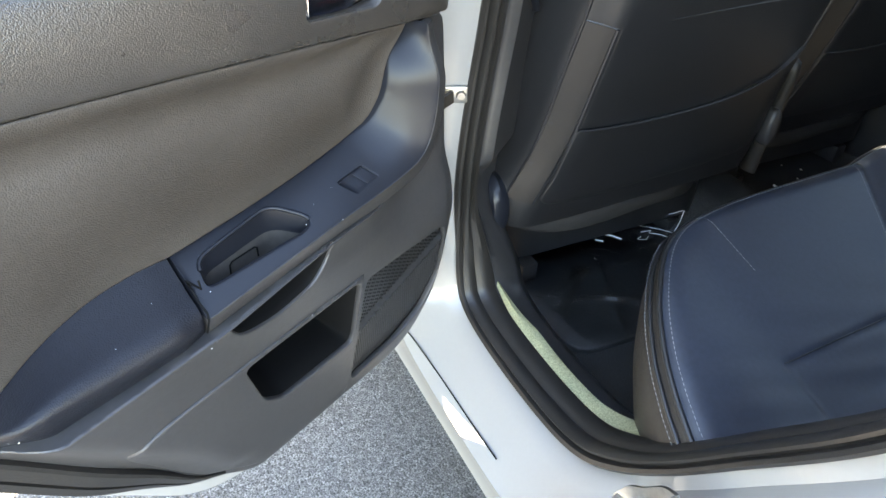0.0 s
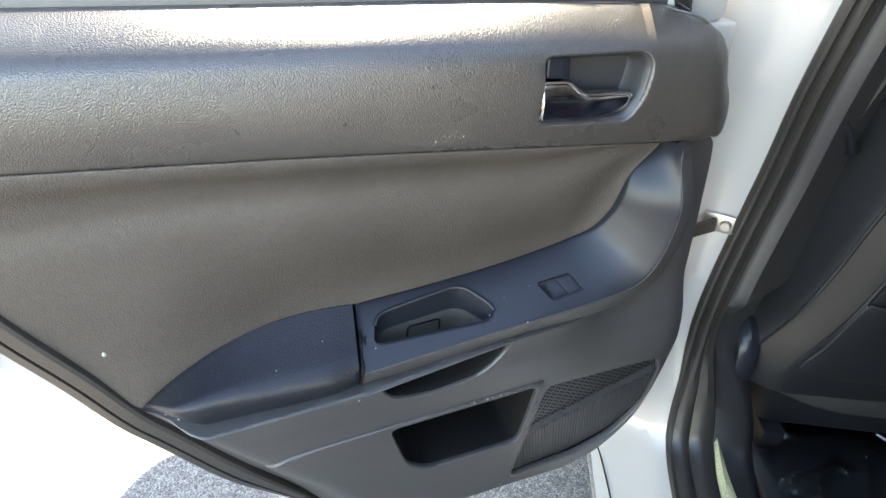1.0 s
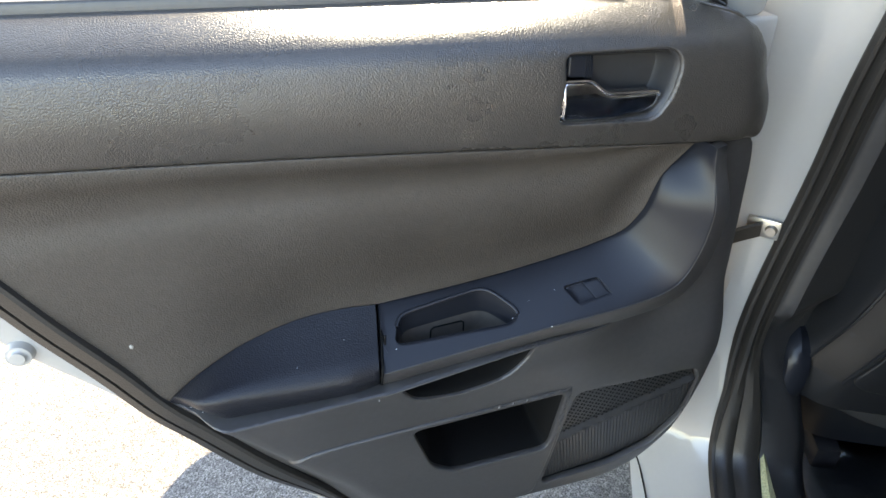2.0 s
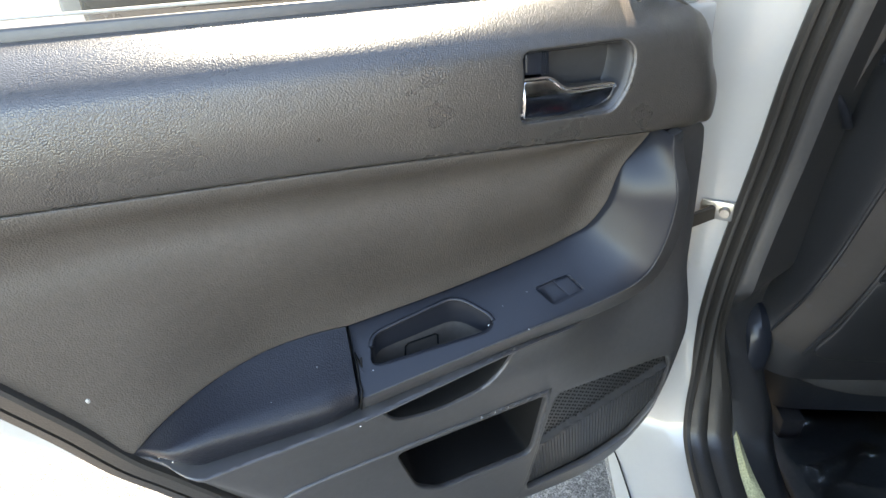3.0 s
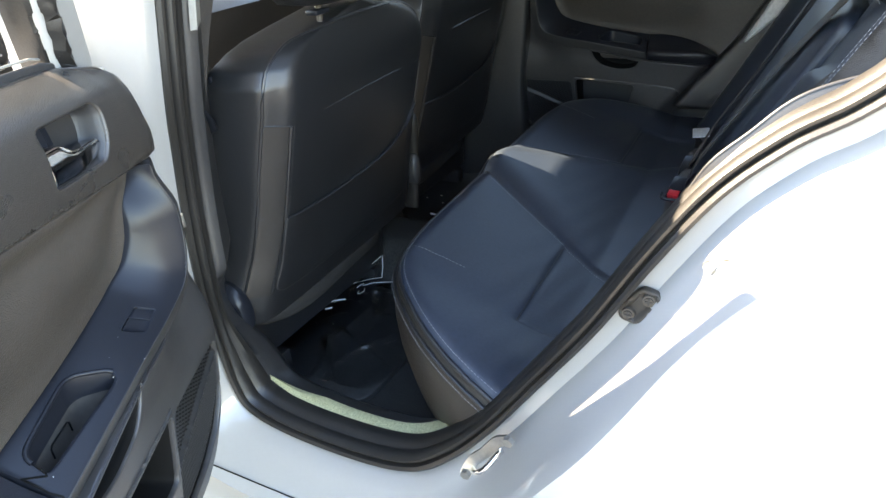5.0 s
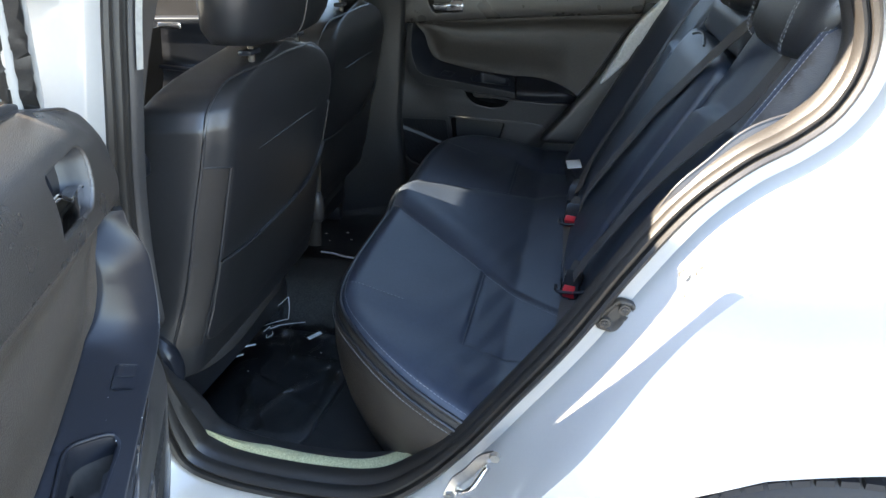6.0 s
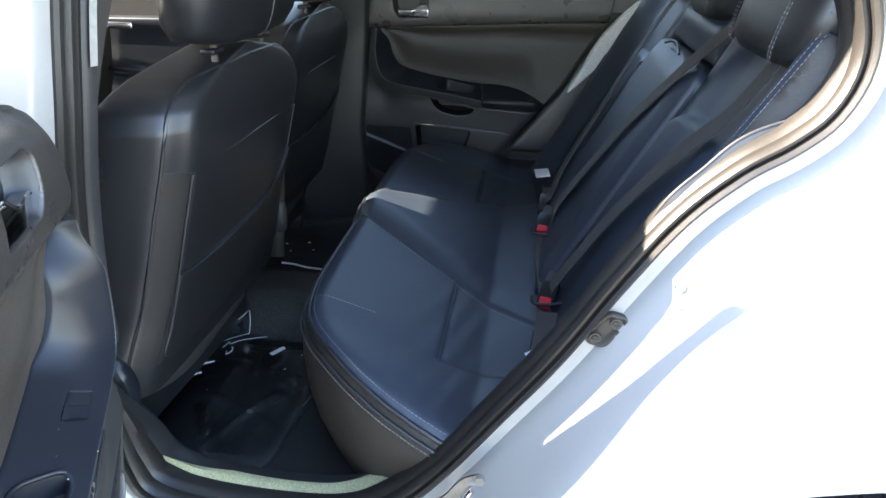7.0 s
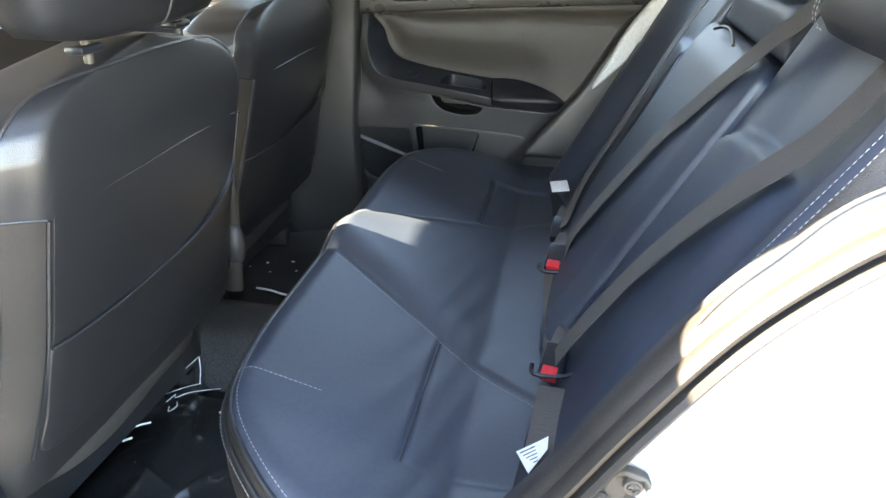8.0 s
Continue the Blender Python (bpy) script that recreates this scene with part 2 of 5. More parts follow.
def panel(name, outline, height, step, mat, parent, place, holes=(), label="", edge=0.003, skirt=0.02,
          hole_edge=0.002, hole_skirt=0.0, angle=40, wall=0.0, lines=()):
    """A moulded panel: a field raised by height(points), with rounded rims and a skirt that closes its sides."""
    er = (edge * 0.25, edge * 0.6, edge) if edge else ()
    if wall:
        er = tuple(wall * q for q in (0.15, 0.35, 0.55, 0.78, 1.0))
    hr = (hole_edge * 0.35, hole_edge * 0.7, hole_edge) if hole_edge and holes else ()
    v, f, loops = sheet(outline, step, holes, er, hr, lines)
    h = height(v)
    if edge:
        h = h - rounded(dist_to(v, loops[0]), edge)
    for hl in loops[1:]:
        if hole_edge:
            h = h - rounded(dist_to(v, hl), hole_edge)
    verts = [place(a, b, c) for (a, b), c in zip(v, h)]
    faces = [tuple(t) for t in f]
    # the side of the triangles
    for li, lp in enumerate(loops):
        depth = skirt if li == 0 else hole_skirt
        if depth:
            hh = height(lp) - (edge if li == 0 else hole_edge)
            k = len(verts)
            n = len(lp)
            verts += [place(a, b, c) for (a, b), c in zip(lp, hh)]
            verts += [place(a, b, c - depth) for (a, b), c in zip(lp, hh)]
            faces += [(k + i, k + (i + 1) % n, k + n + (i + 1) % n, k + n + i) for i in range(n)]
    ob = link_mesh(name, verts, faces, mat, parent, label, angle)
    bm = bmesh.new()
    bm.from_mesh(ob.data)
    bmesh.ops.remove_doubles(bm, verts=bm.verts, dist=1e-5)
    bmesh.ops.recalc_face_normals(bm, faces=bm.faces)
    bm.to_mesh(ob.data)
    bm.free()
    ob.data.shade_smooth()
    ob.data.set_sharp_from_angle(angle=radians(angle))
    return ob


def loft(name, loops, mat, parent=None, label="", closed=True, angle=50, ring=False, caps=False):
    """A skin over successive loops of equal length."""
    n = len(loops[0])
    verts = [tuple(p) for lp in loops for p in lp]
    faces = []
    rows = len(loops)
    for r in range(rows if ring else rows - 1):
        a, b = r * n, ((r + 1) % rows) * n
        for i in range(n if closed else n - 1):
            j = (i + 1) % n
            faces.append((a + i, a + j, b + j, b + i))
    if caps:
        faces.append(tuple(range(n - 1, -1, -1)))
        faces.append(tuple((rows - 1) * n + i for i in range(n)))
    ob = link_mesh(name, verts, faces, mat, parent, label, angle)
    bm = bmesh.new()
    bm.from_mesh(ob.data)
    bmesh.ops.recalc_face_normals(bm, faces=bm.faces)
    bm.to_mesh(ob.data)
    bm.free()
    ob.data.shade_smooth()
    ob.data.set_sharp_from_angle(angle=radians(angle))
    return ob


def sweep(name, path, section, mat, parent=None, label="", closed=False, up=(0, 0, 1), scale=None, angle=50):
    """A section (pairs across, up) carried along a path."""
    path = np.asarray(path, float)
    n = len(path)
    tang = (np.roll(path, -1, 0) - np.roll(path, 1, 0)) if closed else np.gradient(path, axis=0)
    loops = []
    for i in range(n):
        t = tang[i] / max(np.linalg.norm(tang[i]), 1e-9)
        s = np.cross(t, up)
        s /= max(np.linalg.norm(s), 1e-9)
        u = np.cross(s, t)
        k = 1.0 if scale is None else scale[i]
        loops.append([path[i] + k * (a * s + b * u) for a, b in section])
    return loft(name, loops, mat, parent, label, True, angle, ring=closed, caps=not closed)


def disc(r, n=8, squash=1.0):
    return [(r * math.cos(2 * math.pi * i / n), r * squash * math.sin(2 * math.pi * i / n)) for i in range(n)]


def block(name, size, m, mat, parent=None, label="", bevel=0.003, seg=2, taper=None):
    """A bevelled block at the pose m; taper scales its top."""
    bm = bmesh.new()
    bmesh.ops.create_cube(bm, size=1)
    for v in bm.verts:
        if taper and v.co.z > 0:
            v.co.x *= taper[0]
            v.co.y *= taper[1]
        v.co = Vector((v.co.x * size[0], v.co.y * size[1], v.co.z * size[2]))
    if bevel:
        bmesh.ops.bevel(bm, geom=list(bm.edges), offset=bevel, segments=seg, profile=0.5, affect="EDGES")
    bm.transform(m)
    return part(name, bm, mat, parent, label)

# ---- ground ----
gv = [(-300, -300, 0), (300, -300, 0), (300, 300, 0), (-300, 300, 0)]
ground = link_mesh("ground", gv, [(0, 1, 2, 3)], ASPHALT)
tagged(ground, "worn dark grey asphalt of a car park", "ground", kind="structure")

# ---- body shell ----
CAR_MID = 0.88
body = thing("car_body", "white sedan body shell with its rear door opening", "car")

OPENING = [(0.20, 0.43), (0.225, 0.385), (0.31, 0.362), (0.45, 0.358), (0.55, 0.375), (0.62, 0.425), (0.69, 0.505), (0.765, 0.615),
           (0.838, 0.725), (0.90, 0.835), (0.958, 0.925), (1.015, 0.982), (1.065, 1.016), (1.10, 1.05), (1.118, 1.10), (1.108, 1.16),
           (1.06, 1.27), (0.95, 1.36), (0.75, 1.41), (0.50, 1.415), (0.36, 1.38), (0.29, 1.28), (0.255, 1.14), (0.235, 0.95),
           (0.21, 0.77), (0.19, 0.58), (0.19, 0.49)]
RING = curve_pts(OPENING, 0.012, closed=True)
rt = np.roll(RING, -1, 0) - np.roll(RING, 1, 0)
rt /= np.linalg.norm(rt, axis=1)[:, None]
ROUT = np.stack([rt[:, 1], -rt[:, 0]], 1)


def lean(z):
    """How far the side of the car leans inwards at a height."""
    d = np.asarray(z) - 0.945
    return 0.10 * (d + np.sqrt(d * d + 0.0036))


def ring_loop(out, y):
    """The door opening's line moved outwards in its own plane and set at a depth."""
    q = RING + ROUT * (out if np.isscalar(out) else out[:, None])
    return np.stack([q[:, 0], y + lean(RING[:, 1]), q[:, 1]], 1)


front_side = smooth((0.40 - RING[:, 0]) / 0.14) * smooth((RING[:, 1] - 0.40) / 0.20)
top_side = smooth((RING[:, 1] - 1.1) / 0.12)
rear_side = smooth((RING[:, 0] - 0.58) / 0.12) * (1 - top_side * 0.5)
WIDE = 0.078 + 0.020 * front_side - 0.035 * top_side


def side_y(p):
    """Depth of the outer skin: shoulder, hollow and the flare over the wheel."""
    x, z = p[:, 0], p[:, 1]
    y = 0.012 + 0.030 * smooth((z - 0.60) / 0.16) - 0.016 * smooth((z - 0.80) / 0.10) + 0.03 * smooth((z - 0.92) / 0.30)
    y += lean(z) * smooth((z - 1.0) / 0.2)
    r = np.hypot(x - 1.21, z - 0.25)
    y -= 0.022 * np.exp(-((r - 0.43) / 0.05) ** 2) * smooth((z - 0.4) / 0.1)
    y += 0.03 * smooth((0.36 - z) / 0.2)
    d = x - 1.05 - 0.45 * (z - 0.785)
    y += 0.065 * (d + np.sqrt(d * d + 0.0002)) * smooth((z - 0.55) / 0.12)
    f = smooth((0.30 - x) / 0.06) * smooth((z - 0.90) / 0.15) * smooth((1.43 - z) / 0.04)
    return y * (1 - f) + 0.030 * f


J2 = RING + ROUT * WIDE[:, None]
front_opening = line_pts([(-0.93, 0.40), (0.02, 0.40), (0.03, 0.60), (0.055, 0.95), (0.10, 1.33), (-0.25, 1.31), (-0.58, 1.15), (-0.93, 0.98)], 0.03, radius=0.05)
skin_outline = line_pts([(-1.10, 0.185), (0.80, 0.185), (0.83, 0.26), (0.775, 0.30), (0.79, 0.40), (0.85, 0.52), (0.95, 0.597), (1.08, 0.641), (1.21, 0.653), (1.34, 0.641),
                         (1.47, 0.605), (1.57, 0.52), (1.63, 0.40), (1.65, 0.26), (2.1, 0.30), (2.12, 0.98), (1.6, 1.06), (1.35, 1.24), (1.10, 1.40), (0.8, 1.452), (0.4, 1.455), (0.1, 1.43), (-0.28, 1.36), (-0.62, 1.21), (-1.10, 0.99)], 0.03)
skin = panel("side_panel", skin_outline, lambda p: -side_y(p), 0.03, WHITE, body, lambda a, b, h: (a, -h, b), holes=[J2, front_opening], edge=0, skirt=0.06, hole_edge=0, angle=60)
fo_y = side_y(front_opening)
loft("front_jamb", [[(x, y + d, z) for (x, z), y in zip(front_opening, fo_y)] for d in (0.001, 0.04, 0.10)], WHITE, body)
jy = side_y(J2) - lean(RING[:, 1])
mixf = lambda rest, front: rest + (front - rest) * front_side
# where white paint meets the seal along the front pillar: distance out of the opening's line, and depth
PILLAR_OUT = np.interp(RING[:, 1], [0.45, 0.60, 0.66, 0.72, 0.78, 0.85, 0.90, 0.97, 1.03, 1.25], [0.012, 0.012, 0.020, 0.034, 0.044, 0.052, 0.050, 0.046, 0.042, 0.042])
PILLAR_Y = np.interp(RING[:, 1], [0.45, 0.60, 0.66, 0.72, 0.78, 0.85, 0.97, 1.03, 1.25], [0.128, 0.116, 0.120, 0.131, 0.141, 0.150, 0.144, 0.138, 0.128])
soft = lambda c: sum(w * np.roll(c, k) for k, w in zip(range(-6, 7), np.hanning(15)[1:-1])) / np.sum(np.hanning(15)[1:-1])
PILLAR_OUT, PILLAR_Y = soft(soft(PILLAR_OUT)), soft(soft(PILLAR_Y))
loft("door_jamb", [ring_loop(WIDE, jy), ring_loop(WIDE - 0.002, jy + 0.005), ring_loop(WIDE - 0.010, mixf(jy + 0.02 + 0.015 * rear_side, jy + 0.012)), ring_loop(mixf(WIDE * (0.62 + 0.10 * rear_side), PILLAR_OUT + 0.024), mixf(0.085 + 0.025 * rear_side, 0.5 * PILLAR_Y + 0.02)), ring_loop(mixf(WIDE * 0.48, PILLAR_OUT + 0.008), mixf(0.098 + 0.049 * rear_side, PILLAR_Y - 0.030)), ring_loop(mixf(0.016, PILLAR_OUT), mixf(0.135 + 0.020 * rear_side, PILLAR_Y - 0.002)), ring_loop(mixf(0.012, PILLAR_OUT), mixf(0.165, PILLAR_Y + 0.02))], WHITE, body, angle=35)

# the flange and its rubber seal: profile elsewhere, and on the front pillar relative to the paint's edge
thin = 1 - 0.2 * rear_side
SEAL = [((0.014, 0.150), (0.004, 0.006)), ((0.018, 0.138), (0.003, -0.002)), ((0.016, 0.126), (-0.005, -0.004)), ((0.010, 0.120), (-0.010, 0.0)), ((0.005, 0.124), (-0.011, 0.004)), ((0.0035, 0.134), (-0.008, 0.0055)),
        ((0.001, 0.136), (-0.007, 0.0080)), ((-0.001, 0.128), (-0.012, 0.0095)), ((-0.006, 0.126), (-0.016, 0.0130)), ((-0.011, 0.133), (-0.017, 0.0175)), ((-0.012, 0.146), (-0.014, 0.0210)), ((-0.010, 0.150), (-0.010, 0.0220)),
        ((-0.014, 0.156), (-0.010, 0.0250)), ((-0.018, 0.168), (-0.015, 0.0270)), ((-0.015, 0.184), (-0.015, 0.0320)), ((-0.004, 0.190), (0.0, 0.036)), ((0.006, 0.186), (0.006, 0.030))]
loft("weatherstrip", [ring_loop(mixf(a * thin + 0.002 * rear_side, PILLAR_OUT + fa), mixf(0.150 + (b - 0.150) * thin, PILLAR_Y + fb)) for (a, b), (fa, fb) in SEAL], RUBBER, body, "black rubber weatherstrip round the door opening", ring=True, angle=35)
trim = [((-0.004, 0.186), (-0.008, 0.031)), ((-0.006, 0.190), (-0.015, 0.033)), ((-0.007, 0.205), (-0.020, 0.040)), ((-0.006, 0.235), (-0.023, 0.051)), ((0.02, 0.26), (-0.015, 0.060)), ((0.10, 0.27), (0.045, 0.138))]
loops = [ring_loop(mixf(a + (0.03 if a >= 0.02 else 0.006) * rear_side, PILLAR_OUT + fa + 0.034 * smooth((fb - 0.031) / 0.012) * smooth((0.66 - RING[:, 1]) / 0.06)), mixf(b - (0.06 if a >= 0.02 else 0.03) * rear_side * (b > 0.195), PILLAR_Y + fb)) for (a, b), (fa, fb) in trim]
loft("inner_trim", loops, TRIM, body, angle=45)
up = np.where((RING[:, 0] < 0.33) & (RING[:, 1] > 1.045) & (RING[:, 1] < 1.36))[0]
loft("upper_pillar_trim", [np.asarray(lp)[up] + np.array((0.004, -0.004, 0)) for lp in loops[2:]], GREYTRIM, body, "pale grey upper pillar trim", closed=False)


def yz_box(name, lo, hi, mat, parent, bevel=0.01, label=""):
    c = [(a + b) / 2 for a, b in zip(lo, hi)]
    return block(name, [b - a for a, b in zip(lo, hi)], Matrix.Translation(c), mat, parent, label, bevel=bevel)


# roof, with its lining
roof_loops = []
for k, x in enumerate(np.linspace(-0.40, 1.45, 17)):
    arch = 1.468 - 0.16 * ((x - 0.45) / 1.0) ** 2
    roof_loops.append([(x, y, arch - 0.060 * abs((y - CAR_MID) / 0.72) ** 3) for y in np.linspace(0.155, 1.605, 29)])
loft("roof", roof_loops, WHITE, body, closed=False)
loft("headlining", [[(x, y, z - 0.035) for x, y, z in lp] for lp in roof_loops], HEADCLOTH, body, closed=False)

# far side with its windows
far_holes = [line_pts([(-0.42, 1.00), (0.10, 1.00), (0.16, 1.36), (-0.05, 1.34)], 0.03, radius=0.03),
             line_pts([(0.26, 1.00), (0.98, 1.02), (1.06, 1.16), (0.98, 1.30), (0.82, 1.38), (0.28, 1.38)], 0.03, radius=0.04)]
panel("far_side_panel", line_pts([(-0.9, 0.2), (2.1, 0.2), (2.1, 1.0), (1.6, 1.06), (1.25, 1.33), (1.0, 1.43), (0.0, 1.43), (-0.3, 1.30), (-0.9, 1.0)], 0.05),
      lambda p: 1.755 - lean(p[:, 1]) * 0.95, 0.06, WHITE, body, lambda a, b, h: (a, h, b), holes=far_holes, edge=0, skirt=0.09, hole_skirt=0.10, hole_edge=0)
for i, hl in enumerate(far_holes):
    gl = panel("far_window_glass", hl, lambda p: 1.72 - lean(p[:, 1]) * 0.95, 0.15, DARK_GLASS if i else GLASS, body, lambda a, b, h: (a, h, b), edge=0, skirt=0)

# floor of the cabin
floor_pts = line_pts([(-0.75, 0.20), (0.50, 0.20), (0.50, 1.56), (-0.75, 1.56)], 0.04)


def floor_z(p):
    y = p[:, 1]
    return 0.262 + 0.11 * smooth((0.20 - np.abs(y - CAR_MID)) / 0.15) + 0.05 * smooth((0.05 - np.minimum(y - 0.20, 1.56 - y)) / 0.05)


carpet = panel("floor", floor_pts, floor_z, 0.03, CARPET, None, lambda a, b, h: (a, b, h), edge=0, skirt=0.05)
tagged(carpet, "black cabin carpet over the floor and tunnel", "floor", kind="structure")
# sill edge of the carpet, its sunlit khaki painted in
sill_line = curve_pts([(0.203, 0.192, 0.405), (0.29, 0.184, 0.378), (0.42, 0.178, 0.368), (0.53, 0.180, 0.376), (0.60, 0.188, 0.415), (0.66, 0.20, 0.475)], 0.01)
inner_w = np.interp(sill_line[:, 0], [0.20, 0.33, 0.5, 0.56, 0.62, 0.66], [0.004, 0.030, 0.034, 0.042, 0.024, 0.003])
loft("sill_trim", [sill_line + np.array((0, 0, 0)), sill_line + np.stack([0 * inner_w, 0.5 * inner_w, 0.006 + 0 * inner_w], 1), sill_line + np.stack([0 * inner_w, inner_w, 0.002 + 0 * inner_w], 1), sill_line + np.stack([0 * inner_w, inner_w + 0.006, -0.10 + 0 * inner_w], 1)], SUNLIT_EDGE, body, "carpet edge along the sill, coloured khaki as if sunlit", closed=False)


# ---- doors ----
def dl(p):
    """Face of the lower trim, swelling towards the armrest."""
    u, z = p[:, 0], p[:, 1]
    return 0.252 + 0.145 * (np.minimum(z, 0.68) - 0.415) + 0.06 * (u - 0.25) - 0.026 * smooth((z - 0.62) / 0.12) * smooth((0.24 - u) / 0.12)


CREASE = curve_pts([(0.079, 0.928), (0.125, 0.930), (0.465, 0.953), (0.753, 0.968), (0.84, 0.972)], 0.008)
INNER = curve_pts([(0.127, 0.925), (0.155, 0.892), (0.170, 0.843), (0.196, 0.810), (0.262, 0.791), (0.352, 0.775), (0.458, 0.762)], 0.006)
RIDGE = curve_pts([(0.122, 0.929), (0.119, 0.863), (0.127, 0.812), (0.148, 0.777), (0.20, 0.761), (0.287, 0.749), (0.466, 0.722)], 0.006)
UNDER = curve_pts([(0.106, 0.929), (0.095, 0.846), (0.104, 0.786), (0.132, 0.747), (0.20, 0.731), (0.303, 0.722), (0.467, 0.698)], 0.006)
PAD_TOP = curve_pts([(0.458, 0.762), (0.497, 0.763), (0.551, 0.757), (0.606, 0.743), (0.653, 0.719), (0.686, 0.691)], 0.006)
PAD_EDGE = curve_pts([(0.467, 0.722), (0.55, 0.724), (0.63, 0.726), (0.672, 0.708), (0.686, 0.691)], 0.006)
PAD_LOW = curve_pts([(0.467, 0.698), (0.55, 0.695), (0.63, 0.692), (0.665, 0.685), (0.686, 0.691)], 0.006)
REAR_EDGE = curve_pts([(0.686, 0.691), (0.718, 0.749), (0.758, 0.812), (0.788, 0.866), (0.818, 0.92), (0.84, 0.972)], 0.01)
def flat_outline(pts, stretch, step, radius):
    """A rounded outline on the nearly level armrest, drawn with its heights stretched."""
    q = line_pts([(u, z * stretch) for u, z in pts], step, radius=radius)
    return np.stack([q[:, 0], q[:, 1] / stretch], 1)


CUP = flat_outline([(0.449, 0.7380), (0.440, 0.7565), (0.342, 0.7725), (0.313, 0.7590), (0.321, 0.7510)], 3.0, 0.004, 0.016)
POCKET = line_pts([(0.436, 0.619), (0.246, 0.625), (0.254, 0.522), (0.261, 0.513), (0.383, 0.514), (0.412, 0.538)], 0.006, radius=0.012)
SWITCH = flat_outline([(0.260, 0.7735), (0.220, 0.7805), (0.210, 0.7695), (0.248, 0.7625)], 2.5, 0.003, 0.004)
SPEAKER = line_pts([(0.230, 0.615), (0.061, 0.610), (0.046, 0.579), (0.048, 0.510), (0.085, 0.451), (0.143, 0.425), (0.250, 0.416)], 0.006, radius=0.014)
BEZEL = line_pts([(0.286, 1.029), (0.180, 1.027), (0.172, 1.015), (0.178, 0.985), (0.192, 0.963), (0.288, 0.967), (0.284, 1.004)], 0.003, radius=0.009)
TOP_LINE = [(0.058, 0.988), (0.070, 1.017), (0.092, 1.041), (0.135, 1.055), (0.30, 1.063), (0.479, 1.067), (0.714, 1.072), (0.85, 1.075)]


def join(*runs):
    out = []
    for r in runs:
        for q in r:
            if not out or np.linalg.norm(np.asarray(q) - out[-1]) > 1e-4:
                out.append(np.asarray(q, float))
    if np.linalg.norm(out[0] - out[-1]) < 1e-4:
        out.pop()
    return np.array(out)


PULL = join(line_pts([(0.446, 0.694), (0.297, 0.7195)], 0.006, closed=False), curve_pts([(0.297, 0.7195), (0.308, 0.698), (0.331, 0.679), (0.36, 0.671), (0.391, 0.668), (0.429, 0.675), (0.446, 0.694)], 0.006))


def between(p, low, high):
    a, b = dist_to(p, low, False), dist_to(p, high, False)
    return a / np.maximum(a + b, 1e-9)


def h_upper(p):
    t = between(p, CREASE, np.array(TOP_LINE))
    base = 0.281 - 0.010 * (2 * t - 0.8) ** 2
    roll = 0.050 * np.clip((t - 0.70) / 0.30, 0, 1) ** 2.2 * smooth((p[:, 0] - 0.06) / 0.10)
    end = 0.022 * np.clip(1 - (p[:, 0] - 0.051) / 0.05, 0, 1) ** 2
    return base - roll - end


def h_insert(p):
    t = between(p, join(INNER, PAD_TOP, REAR_EDGE[:3]), CREASE)
    tail = smooth((p[:, 0] - 0.52) / 0.16)
    front = smooth((0.21 - p[:, 0]) / 0.07)
    foot = 0.238 + 0.022 * np.maximum(tail, front)
    return foot + (0.264 - foot) * smooth(t / 0.6) - 0.005 * np.sin(np.pi * np.clip(t, 0, 1)) + 0.009 * smooth((t - 0.87) / 0.09) - 0.0035 * np.exp(-((t - 0.79) / 0.08) ** 2)


def h_arm(p):
    s = between(p, INNER, RIDGE)
    foot = 0.238 + 0.026 * smooth((0.21 - p[:, 0]) / 0.06)
    shelf = foot + (0.304 - foot) * s ** 0.92
    d = dist_to(p, RIDGE, False)
    over = inside(p, join(RIDGE, INNER[::-1])) | (dist_to(p, INNER, False) < 0.001)
    low = 0.304 - 0.35 * d - 3.0 * d * d
    near_top = smooth((p[:, 1] - 0.86) / 0.06)
    return np.where(over, shelf, low) - near_top * 0.016


REAR_LOW = curve_pts([(0.718, 0.749), (0.686, 0.691), (0.663, 0.662), (0.60, 0.58), (0.545, 0.512), (0.50, 0.442), (0.47, 0.415)], 0.01)


def to_rim(p, h):
    """Let a raised face fall back to the rubber rim along the rear edge."""
    rim = 0.258 - 0.012 * smooth((0.62 - p[:, 0]) / 0.15)
    k = smooth(dist_to(p, REAR_LOW, False) / 0.055 + 0.05)
    return rim + (h - rim) * k


